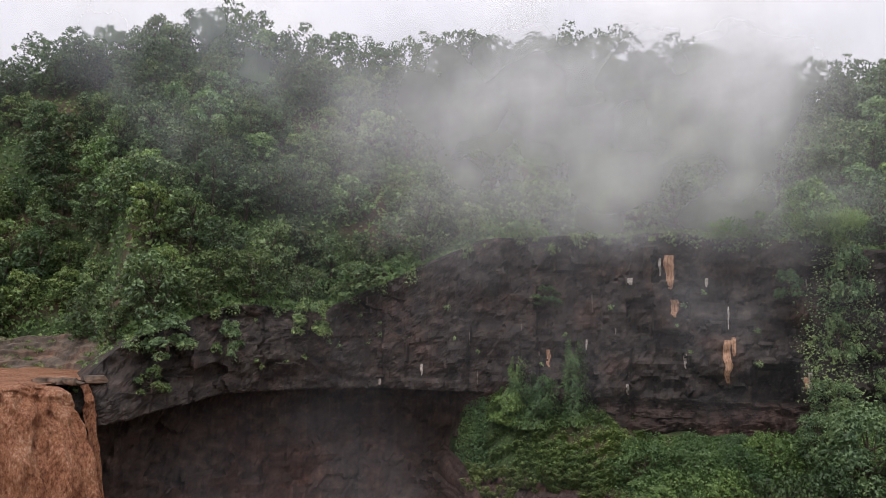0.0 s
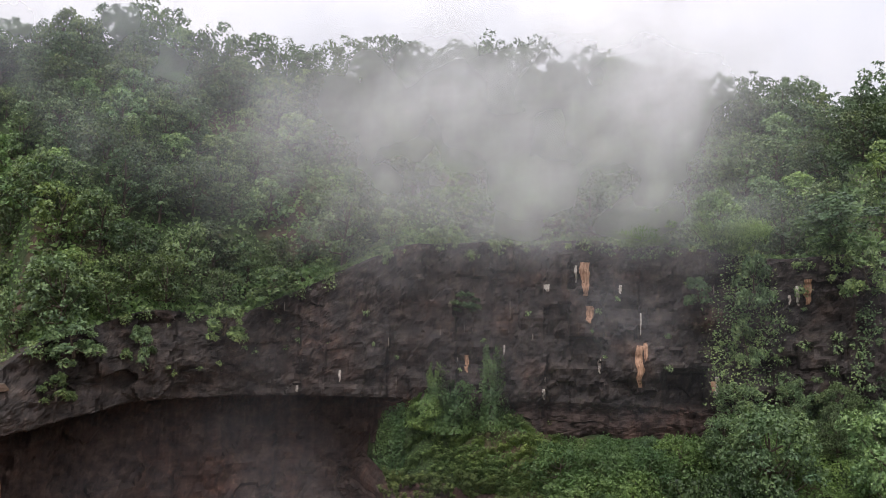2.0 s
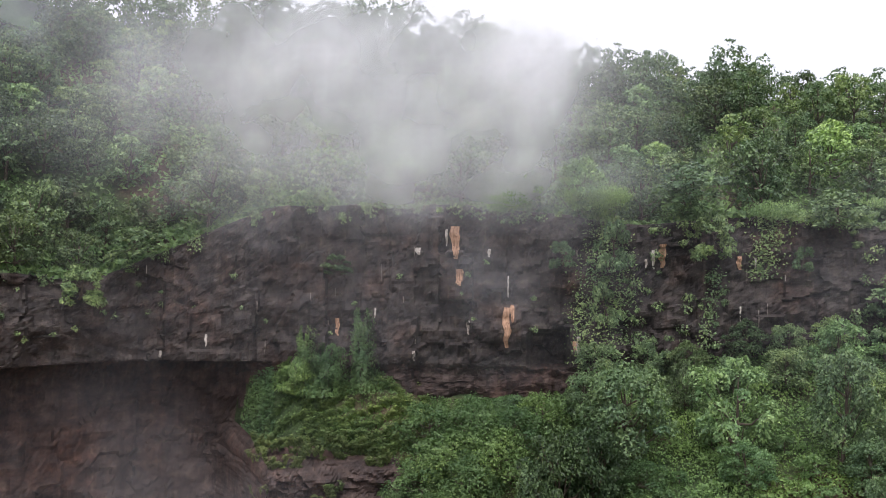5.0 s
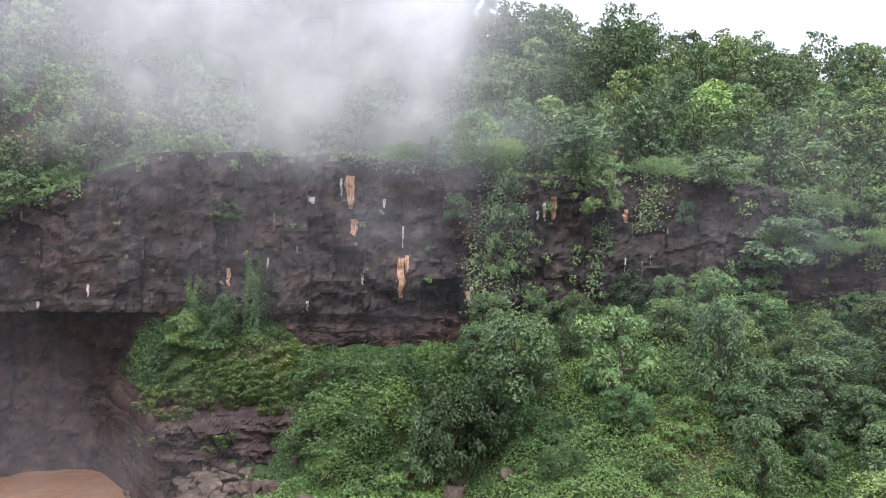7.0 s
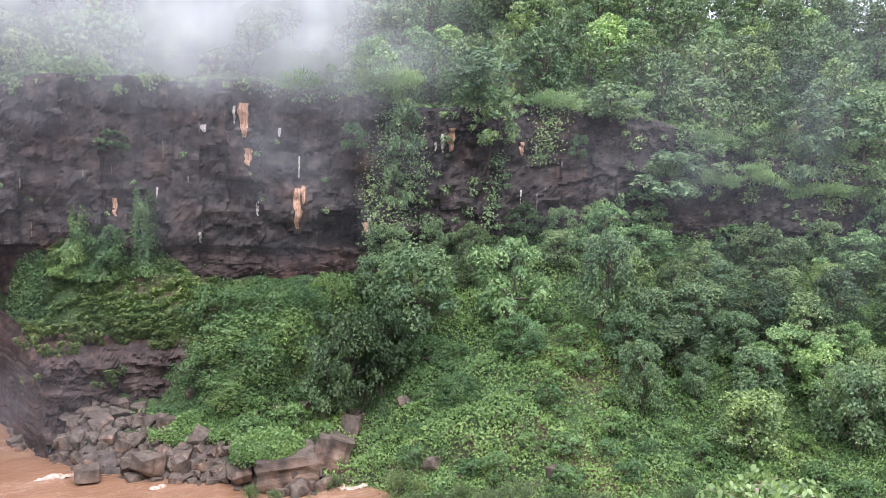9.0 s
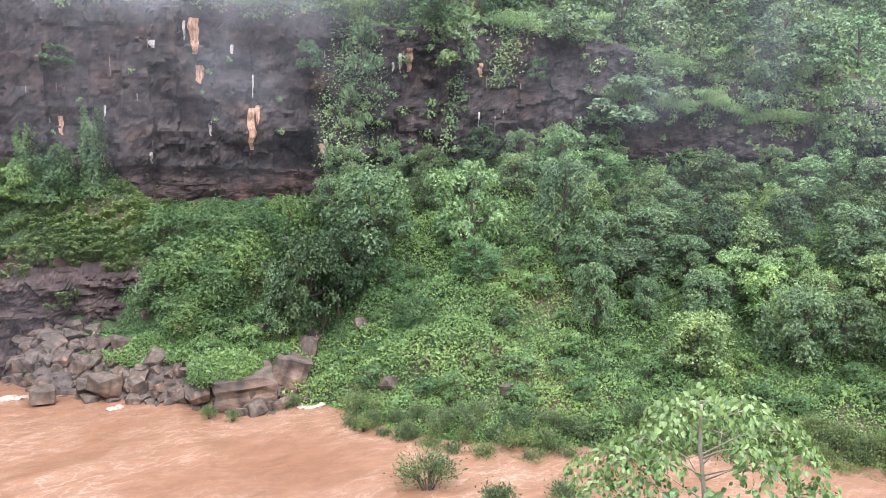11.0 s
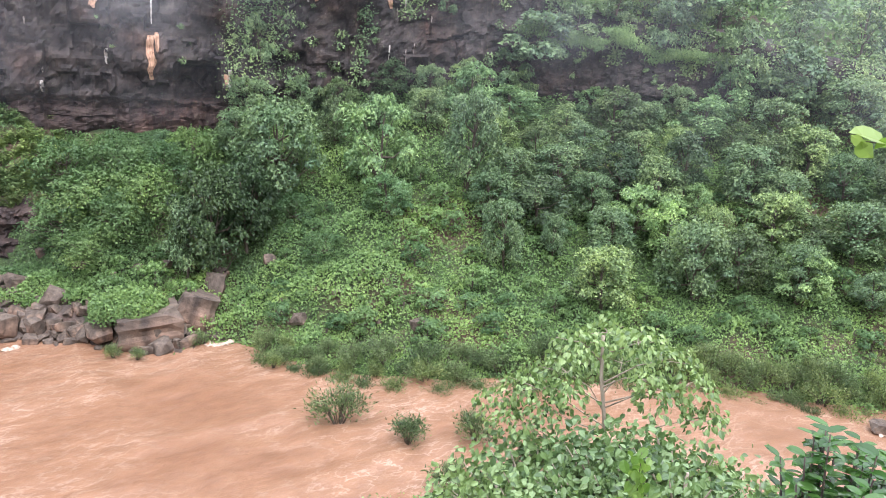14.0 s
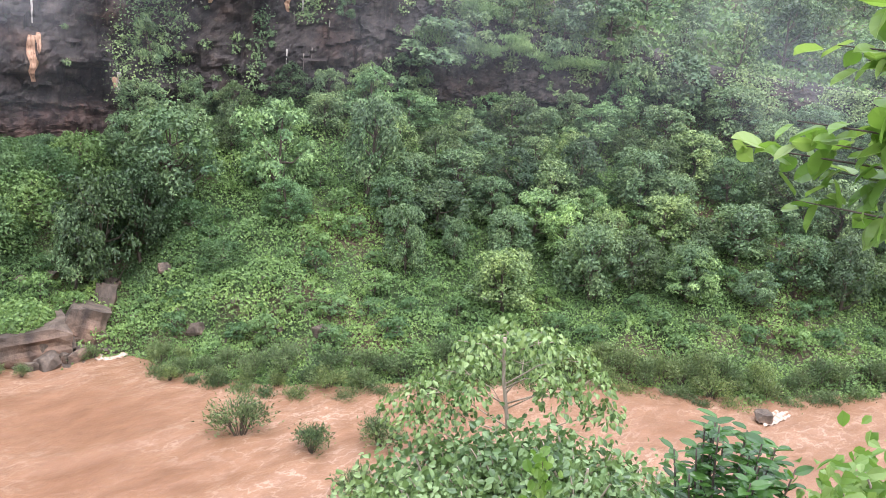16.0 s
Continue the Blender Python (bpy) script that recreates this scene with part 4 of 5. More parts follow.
def build_cliff_plants():
    """Tufts and hanging vines on the ledges and rim of the cliff."""
    r2 = np.random.default_rng(51)
    cen, nor = [], []
    tufts = [(r2.uniform(-24, 78), 0.95 + r2.normal(0, 0.02), r2.uniform(0.5, 1.5), 130) for _ in range(230)]
    tufts += [(r2.uniform(-14, 24), r2.uniform(0.5, 0.95), r2.uniform(0.25, 0.6), 45) for _ in range(36)]
    tufts += [(r2.uniform(24, 34), r2.uniform(0.45, 0.95), r2.uniform(0.4, 1.0), 90) for _ in range(60)]
    tufts += [(r2.uniform(40, 78), r2.uniform(0.45, 0.95), r2.uniform(0.35, 0.9), 90) for _ in range(105)]
    for b, v, size, count in tufts:
        p = cliff_skin(np.array([b]), np.array([v]))[0]
        d = unit(r2.normal(0, 1, (count, 3)))
        cen.append(p + d * size * r2.uniform(0.3, 1.0, (count, 1)) * np.array([1, 1, 0.75]) + np.array([0, 0, -0.2 * size]))
        nor.append(d)
    # vines hanging in strands, and the two ivy pillars on the shelf
    for b, v0, v1, w in [(25.0, 0.95, 0.42, 1.6), (26.4, 0.95, 0.42, 1.3), (32.6, 0.75, 0.42, 0.6), (36.4, 0.98, 0.7, 1.2), (45, 0.95, 0.6, 0.7), (50, 0.95, 0.65, 0.8), (55, 0.9, 0.6, 0.9), (61, 0.95, 0.45, 2.0), (66, 0.95, 0.45, 2.4), (72, 0.95, 0.45, 2.4)]:
        count = int(1500 * w)
        vv = r2.uniform(v1, v0, count)
        bb = b + r2.normal(0, w * 0.4, count) + 0.5 * np.sin(vv * 9 + b)
        cen.append(cliff_skin(bb, vv) + r2.normal(0, 0.25, (count, 3)))
        nor.append(np.stack([-np.sin(np.radians(bb)), -np.cos(np.radians(bb)), 0.3 + 0 * bb], -1) + r2.normal(0, 0.4, (count, 3)))
    cen, nor = np.concatenate(cen), np.concatenate(nor)
    length = r2.uniform(0.16, 0.34, len(cen))
    axis = nor * 0.5 + r2.normal(0, 0.5, cen.shape) + np.array([0, 0, -0.5])
    v, f = leaves(r2, cen, axis, nor + np.array([0, 0, 0.7]), length, length * 0.8, "chip")
    tagged(new("cliff_plants", mesh_of("cliff_plants", v, f, LEAF_HILL)), "green tufts and vines hanging on the cliff ledges", "plants", kind="stuff")


def ivy_pillar(b, rise0, rise1, wide, seed):
    """A rock stump or dead trunk wrapped in ivy."""
    r2 = np.random.default_rng(seed)
    r = float(cliff_range(b)) - 1.0
    z0, z1 = EYE + r * math.tan(radians(rise0)), EYE + r * math.tan(radians(rise1))
    x, y, _ = at(b, r, 0.0)
    root = tagged(new("ivy_stump"), "dead trunk wrapped in ivy on the shelf", "ivy stump", "ivy stumps")
    root.location = (float(x), float(y), float(ground_z(b, r)))
    dz = z1 - float(ground_z(b, r))
    part("trunk", mesh_of("trunk", *tube([(0, 0, -0.5), (0.1, 0, dz * 0.5), (0.05, 0.1, dz * 0.9)], [0.3, 0.24, 0.12], 7), BARK, True), root)
    n = int(3600 * wide)
    t, a = r2.uniform(0, 1, n), r2.uniform(0, 6.28, n)
    w = wide * (1.25 - 0.25 * t) * r2.uniform(0.5, 1.1, n) * (1 + 0.8 * vnoise(np.stack([np.cos(a), np.sin(a), t * 3], -1), 1.3, seed))
    d = np.stack([np.cos(a), np.sin(a), 0.3 + 0 * a], -1)
    w = w * (1 - 0.35 * smooth(0.88, 1.0, t))
    c = d * w[:, None] * np.array([1, 1, 0]) + np.stack([0 * t, 0 * t, dz * t * (1 + 0.14 * np.sin(a * 2 + seed))], -1)
    ln = r2.uniform(0.14, 0.28, n)
    v, f = leaves(r2, c, d * 0.4 + r2.normal(0, 0.4, (n, 3)) + np.array([0, 0, -0.6]), d + np.array([0, 0, 0.5]), ln, ln * 0.8, "chip")
    part("ivy", mesh_of("ivy", v, f, LEAF_DRAPE), root, "green ivy leaves")


def build_undergrowth():
    """Bushes and saplings that close the gaps between the trees on the hill."""
    r2 = np.random.default_rng(35)
    n = 90000
    b = r2.uniform(-40, 84, n)
    near = cliff_range(b) + 2.0 + 31 * smooth(-20.5, -24.5, b)
    r = near + (ridge_range(b) + 6 - near) * r2.uniform(0, 1, n) ** 1.35
    p = at(b, r, stand_z(b, r))
    p[:, 2] += (np.clip(fbm(p, 0.22, 3, 36), -0.3, 1) * 1.7 + 0.7) * r2.uniform(0.2, 1.0, n)
    away = np.stack([-np.sin(np.radians(b)), -np.cos(np.radians(b)), 0.8 + 0 * b], -1)
    length = r2.uniform(0.35, 0.75, n)
    v, f = leaves(r2, p, away * 0.5 + r2.normal(0, 0.7, p.shape), away + r2.normal(0, 0.4, p.shape), length, length * 0.75, "chip")
    tagged(new("undergrowth", mesh_of("undergrowth", v, f, LEAF_CREEPER)), "green bushes and saplings between the hillside trees", "undergrowth", kind="stuff")


def build_near_cover():
    """Weeds and creepers on the near bank under the viewpoint."""
    r2 = np.random.default_rng(37)
    n = 26000
    b, r = r2.uniform(32, 98, n), 3.2 + 36 * r2.uniform(0, 1, n) ** 1.3
    keep = r < near_water(b) - 0.5
    b, r = b[keep], r[keep]
    p = at(b, r, ground_z(b, r))
    p[:, 2] += (np.clip(fbm(p, 0.5, 3, 38), -0.2, 1) * 0.9 + 0.35) * r2.uniform(0.1, 1.0, len(p))
    length = r2.uniform(0.10, 0.22, len(p))
    v, f = leaves(r2, p, r2.normal(0, 0.7, p.shape), np.array([0, 0, 1.0]) + r2.normal(0, 0.5, p.shape), length, length * 0.65)
    tagged(new("weeds", mesh_of("weeds", v, f, LEAF_NEAR)), "pale green weeds on the near bank", "weeds", kind="stuff")


build_undergrowth()
build_near_cover()
build_creepers()


def build_ledge_grass():
    """Bright grass on the rim by the vines and along the ledges of the cliff."""
    r2 = np.random.default_rng(55)
    cen = []
    for b0, b1, rise, tall, n in ((43.5, 50.5, 0.1, 0.5, 30), (50.0, 57.5, -0.5, 0.5, 30), (23.4, 27.4, 6.6, 1.3, 26), (17.5, 21.0, 6.0, 0.7, 14), (36.0, 43.0, 5.2, 0.7, 22), (46.0, 56.0, 2.6, 0.8, 24)):
        for k in range(n):                             # separate tufts, no two alike
            m = int(r2.uniform(140, 340))
            mid, wide = r2.uniform(b0, b1), r2.uniform(0.18, 0.5)
            b = mid + r2.normal(0, wide, m)
            e = rise + 0.6 * float(vnoise(np.array([mid, 0.0, 0.0]), 0.7, 57)) + r2.normal(0, 0.25)
            r = cliff_range(b) + (-0.8 if rise < 2 else 1.2) + r2.normal(0, 0.5, m)
            cen.append(at(b, r, EYE + r * np.tan(np.radians(e)) - np.abs(r2.normal(0, 0.55 * tall, m)) * np.exp(-((b - mid) / wide) ** 2 * 0.3) + r2.normal(0, 0.12, m)))
    cen = np.concatenate(cen)
    length = r2.uniform(0.14, 0.32, len(cen))
    d = unit(cen * np.array([-1, -1, 0]))
    v, f = leaves(r2, cen, d * 0.4 + r2.normal(0, 0.35, cen.shape) + np.array([0, 0, -0.5]), d * 0.7 + np.array([0, 0, 0.8]) + r2.normal(0, 0.3, cen.shape), length, length * 0.35, "chip")
    tagged(new("ledge_grass", mesh_of("ledge_grass", v, f, LEAF_CREEPER)), "bright green grass on the cliff ledges and rim", "grass", kind="stuff")


build_shelf_grass()
build_ledge_grass()
build_cliff_plants()
ivy_pillar(9.0, -5.6, -1.95, 1.15, 1)
ivy_pillar(5.05, -5.6, -3.0, 0.9, 2)
ivy_pillar(6.5, -5.6, -4.1, 1.5, 3)
ivy_pillar(4.4, -5.6, -4.9, 1.5, 4)


def shrub(seed, wide, tall, count, mat, label, leaf=0.2, thin=0.36):
    """A fine-leaved river shrub: a fan of stems with narrow leaves."""
    r2 = np.random.default_rng(seed)
    root = tagged(new("river_shrub"), label, "shrub", "river shrubs")
    stems, cen, axs = [], [], []
    for k in range(16):
        a, s = r2.uniform(0, 6.28), r2.uniform(0.25, 1.0)
        tip = np.array([math.cos(a) * wide * 0.5 * s, math.sin(a) * wide * 0.5 * s, tall * r2.uniform(0.7, 1.0) * (1.1 - 0.45 * s)])
        mid = tip * np.array([0.4, 0.4, 0.55])
        stems.append(tube([np.array([0, 0, -0.5]), mid, tip], [0.035, 0.025, 0.01], 4))
        m = count // 16
        t = r2.uniform(0.25, 1.0, m)[:, None]
        cen.append(mid * (1 - t) + tip * t + r2.normal(0, 0.2 * wide * 0.5, (m, 3)))
        axs.append(np.tile(unit(tip - mid), (m, 1)) + r2.normal(0, 0.5, (m, 3)))
    cen, axs = np.concatenate(cen), np.concatenate(axs)
    ln = leaf * r2.uniform(0.6, 1.3, len(cen))
    v, f = leaves(r2, cen, axs, r2.normal(0, 1, cen.shape) + np.array([0, -0.3, 0.6]), ln, ln * thin, "chip")
    part("stem", mesh_of("stem", *joined(stems), BARK, True), root)
    part("foliage", mesh_of("foliage", v, f, mat), root)
    return root


SHRUBS = [shrub(61, 2.9, 2.0, 1900, LEAF_WILLOW, "grey-green fine-leaved shrub at the river's edge"), shrub(62, 2.4, 1.7, 1600, LEAF_WILLOW, "olive green willowy shrub at the river's edge")]
for b, r, k, s in ((31.7, 46.6, 0, 1.25), (37.0, 44.4, 1, 1.0), (42.3, 45.2, 1, 1.1), (26.8, 55.6, 1, 0.6), (30.0, 54.6, 1, 0.7), (32.2, 54.0, 1, 0.55), (15.8, 59.4, 1, 0.55), (17.4, 58.6, 1, 0.5), (21.6, 60.4, 1, 0.6)):
    x, y, _ = at(b, r, 0.0)
    ob = copy_thing(SHRUBS[k], pose(float(x), float(y), 0.0, 0, 0, b * 40))
    ob.scale = (s, s, s)
    tagged(ob, "olive green shrub standing in the flood water")
for b, r in spots(rng, 135, (26, 80), lambda b: (far_water(b) - 2.0, far_water(b) + 1.3), 1.4):
    ob = plant_at(SHRUBS[rng.integers(2)], b, r, rng, rng.uniform(0.6, 1.15))
for b, r in spots(rng, 22, (40, 79), lambda b: (near_water(b) - 4, near_water(b) + 0.2), 1.9):
    ob = plant_at(SHRUBS[rng.integers(2)], b, r, rng, rng.uniform(0.6, 1.0))
for s in SHRUBS:
    drop_thing(s)


# ---- rocks ----
def rock_mesh(seed, sx, sy, sz, points=20, blunt=0.5):
    """A broken block of basalt: a hull round scattered points, its edges worn."""
    r2 = np.random.default_rng(seed)
    bm = bmesh.new()
    for p in unit(r2.normal(0, 1, (points, 3))) * r2.uniform(0.82, 1.0, (points, 1)):
        q = np.sign(p) * np.abs(p) ** blunt
        bm.verts.new((q[0] * sx, q[1] * sy, q[2] * sz))
    bmesh.ops.convex_hull(bm, input=bm.verts[:])
    for v in [v for v in bm.verts if not v.link_faces]:
        bm.verts.remove(v)
    bmesh.ops.dissolve_limit(bm, angle_limit=radians(12), verts=bm.verts[:], edges=bm.edges[:])
    bmesh.ops.bevel(bm, geom=bm.edges[:], offset=0.035 * min(sx, sy, sz), segments=1, affect="EDGES", clamp_overlap=True)
    me = bpy.data.meshes.new("boulder")
    bm.to_mesh(me)
    bm.free()
    me.materials.append(BOULDER)
    return me



def block_mesh(seed, sx, sy, sz):
    """A great block of layered basalt: a box whose faces are chipped and split along its beds."""
    bm = bmesh.new()
    bmesh.ops.create_cube(bm, size=2.0)
    bmesh.ops.subdivide_edges(bm, edges=bm.edges[:], cuts=9, use_grid_fill=True)
    p = np.array([v.co[:] for v in bm.verts])
    n = unit(np.sign(p) * np.abs(p) ** 5)
    r2 = np.random.default_rng(seed)
    for k in range(7):                                 # corners and edges broken off
        d = unit(r2.normal(0, 1, 3) * np.array([1, 1, 0.8]))
        over = np.maximum(p @ d - r2.uniform(0.95, 1.3), 0)
        p = p - over[:, None] * d
    q = p * np.array([1, 1, 2.2]) + seed
    bed = np.floor(p[:, 2] * 3.2 + 0.6 * vnoise(p + seed, 0.8, seed))
    p = p + n * (0.09 * fbm(q, 1.2, 3, seed) + 0.05 * lattice(bed.astype(np.int64), bed.astype(np.int64) * 0, bed.astype(np.int64) * 0, seed))[:, None]
    for v, c in zip(bm.verts, p):
        v.co = (c[0] * sx, c[1] * sy, c[2] * sz)
    me = bpy.data.meshes.new("boulder")
    bm.to_mesh(me)
    bm.free()
    me.materials.append(BOULDER)
    return me


BLOCKS = [block_mesh(181, 1.0, 0.8, 0.8), block_mesh(186, 0.9, 0.9, 1.0), block_mesh(189, 0.7, 0.8, 1.0)]
ROCKS = [rock_mesh(80 + k, *s) for k, s in enumerate(((1, 0.8, 0.7), (0.9, 1, 0.6), (1, 0.7, 0.85), (0.8, 0.8, 0.8), (1.1, 0.7, 0.55), (0.9, 0.9, 0.6), (1, 0.6, 0.6), (0.7, 0.9, 0.75)))]


def boulder(b, r, size, k, turn=(0, 0, 0), z=None, label="grey-brown angular basalt boulder on the river bank", stretch=(1, 1, 1), mesh=None):
    ob = new("boulder", mesh or ROCKS[k % len(ROCKS)])
    x, y, g = at(b, r, ground_z(b, r))
    ob.matrix_world = pose(float(x), float(y), float(max(g, -0.4)) + size * 0.42 if z is None else z, *turn)
    ob.scale = [size * s for s in stretch]
    return tagged(ob, label, "boulder", "boulders on the bank")


# the two great blocks by the water, then the scree round them
boulder(18.2, 62.2, 2.3, 0, (3, -3, -10), 0.75, "huge brown basalt block at the water's edge", (1.0, 0.9, 0.95), BLOCKS[0])
boulder(21.3, 63.4, 1.9, 2, (-8, 20, -24), 1.3, "huge tilted basalt block leaning on the bank", (0.85, 0.9, 0.95), BLOCKS[1])
boulder(22.6, 65.6, 1.25, 7, (10, 20, 60), 2.3, "tall dark basalt block leaning on the bank", (0.7, 0.8, 1.3), BLOCKS[2])
boulder(9.0, 65.8, 1.55, 3, (5, 10, 30), 0.9)
boulder(5.3, 66.6, 1.25, 5, (0, 8, 80), 0.5)
boulder(15.1, 62.3, 1.2, 1, (12, 0, 10), 1.0)
boulder(69.7, 57.6, 0.75, 5, (0, 6, 40), 0.2, "dark boulder in the rushing flood water")
r3 = np.random.default_rng(91)
for b, r in spots(r3, 270, (1.0, 22.5), lambda b: (far_water(b) - 1.0, far_water(b) + 7.5 - 4.3 * float(smooth(8, 12, b))), 0.72, 9000):
    boulder(b, r, float(r3.uniform(0.28, 0.62) + (r3.uniform(0.1, 0.6) if r3.uniform() < 0.3 else 0)), int(r3.integers(8)), tuple(r3.uniform(-25, 25, 2)) + (r3.uniform(0, 360),))
for b, r in spots(r3, 26, (11, 38), lambda b: (far_water(b) + 3.0, far_water(b) + 9), 2.0):
    boulder(b, r, float(r3.uniform(0.4, 0.8)), int(r3.integers(8)), tuple(r3.uniform(-20, 20, 2)) + (r3.uniform(0, 360),), label="dark basalt boulder half sunk in creepers")
for b, r, s, k in ((-24.4, 80.3, 0.95, 4), (-25.1, 80.8, 1.0, 5), (-25.9, 81.6, 0.9, 1), (-24.3, 79.7, 0.75, 3), (-22.9, 81.3, 0.9, 0), (-22.4, 82.6, 1.0, 2)):
    boulder(b, r, s, k, (0, 0, b * 30), LIP + 0.05, "wet dark rock at the lip of the falls", (1.5, 1, 0.7))


def foam(b, r, wide, deep, seed):
    """A ragged patch of white water, raised in lumps."""
    n = 26
    s, t = np.meshgrid(np.linspace(0.02, 1, n), np.linspace(0, 2 * math.pi, n * 2), indexing="ij")
    x0, y0, _ = at(b, r, 0.0)
    rim = 1 + 0.4 * vnoise(np.stack([np.cos(t) * 1.5, np.sin(t) * 1.5, 0 * t + seed], -1), 1.3, seed)
    x, y = x0 + s * rim * wide * np.cos(t), y0 + s * rim * deep * np.sin(t)
    p = np.stack([x, y, 0 * x], -1)
    z = 0.06 + 0.14 * np.abs(vnoise(p, 1.8, seed)) + 0.12 * vnoise(p, 4.0, seed + 1) - 0.22 * s ** 2
    tagged(new("foam", mesh_of("foam", np.stack([x, y, z], -1).reshape(-1, 3), grid_faces(n, n * 2), FOAM, True)), "white foaming water in the muddy flood", "foam", kind="stuff")


for k, (b, r, w, d) in enumerate(((21.9, 60.9, 1.1, 0.7), (23.3, 60.6, 0.9, 0.35), (9.6, 63.4, 0.8, 0.3), (3.4, 68.4, 1.6, 0.4), (70.6, 58.8, 1.7, 0.5))):
    foam(b, r, w, d, 700 + k)


# ---- mineral streaks on the cliff ----
def streak(b, rise_top, rise_low, wide, mat, seed, label):
    """A ragged crust that runs down the rock, lying on its face."""
    r2 = np.random.default_rng(seed)
    rows_n, cols = 26, 7
    r = float(cliff_range(b))
    out = []
    vs = np.linspace(0.40, 0.95, 240)
    line = cliff_skin(np.full(240, b), vs)
    rise = np.degrees(np.arctan2(line[:, 2] - EYE, np.hypot(line[:, 0], line[:, 1])))
    for k in range(rows_n):
        t = k / (rows_n - 1)
        v = float(np.interp(rise_top + (rise_low - rise_top) * t, rise, vs))
        w = wide * (0.35 + 0.65 * math.sin(math.pi * min(1, 0.3 + t * 0.66))) * (1 + 0.22 * float(vnoise(np.array([t * 7.0, seed * 1.7, 0.5]), 1.0, 5))) / r * 57.3
        w = max(w, wide * 0.15 / r * 57.3)
        mid = b + (0.12 + 0.1 * t) * wide / r * 57.3 * vnoise(np.array([t * 5.0, seed, 0.0]), 1.0, 3)
        bb = mid + np.linspace(-0.5, 0.5, cols) * w
        p = cliff_skin(bb, np.full(cols, v))
        q = p * (1 - 0.10 / np.hypot(p[:, 0], p[:, 1]))[:, None] * np.array([1, 1, 0]) + p * np.array([0, 0, 1])
        out.append(q)
    part("mineral_streak", mesh_of("mineral_streak", np.concatenate(out), grid_faces(rows_n, cols), mat, True), cliff, label)


for k, (b, hi, lo, w, m) in enumerate((
        (15.5, 4.4, 2.1, 0.95, STAIN_ORANGE), (14.9, 4.2, 3.0, 0.25, STAIN_WHITE), (15.8, 1.4, 0.2, 0.75, STAIN_ORANGE), (19.1, -1.3, -4.1, 0.75, STAIN_ORANGE), (19.5, -1.1, -2.4, 0.4, STAIN_ORANGE),
        (19.2, 0.9, -0.6, 0.16, STAIN_WHITE), (7.3, -2.0, -3.2, 0.42, STAIN_ORANGE), (16.4, -2.2, -3.2, 0.3, STAIN_WHITE), (9.9, -1.3, -2.0, 0.2, STAIN_WHITE), (17.9, 2.8, 2.2, 0.3, STAIN_WHITE),
        (12.6, -4.3, -5.0, 0.3, STAIN_WHITE), (24.0, -3.3, -4.6, 0.4, STAIN_WHITE), (23.8, -3.6, -4.3, 0.5, STAIN_ORANGE), (29.7, 3.0, 1.4, 0.7, STAIN_ORANGE), (29.1, 2.6, 1.3, 0.35, STAIN_WHITE), (28.6, 2.0, 1.4, 0.25, STAIN_WHITE),
        (34.6, 2.1, 1.2, 0.5, STAIN_ORANGE), (35.6, 2.0, 1.2, 0.2, STAIN_WHITE), (34.6, -1.2, -2.2, 0.16, STAIN_WHITE), (12.9, 2.9, 2.4, 0.55, STAIN_WHITE), (-1.5, -3.0, -3.8, 0.25, STAIN_WHITE), (-4.4, -4.0, -4.6, 0.3, STAIN_WHITE))):
    streak(b, hi, lo, w, m, 300 + k, "orange mineral streak" if m is STAIN_ORANGE else "whitish mineral streak")


r4 = np.random.default_rng(361)
for k in range(15):                                    # thin dribbles of lime
    b, hi = r4.uniform(-6, 24) if k < 11 else r4.uniform(28, 40), r4.uniform(-3.6, 3.4)
    streak(b, hi, hi - r4.uniform(0.3, 1.3), r4.uniform(0.06, 0.15), STAIN_DULL, 360 + k, "whitish mineral streak")


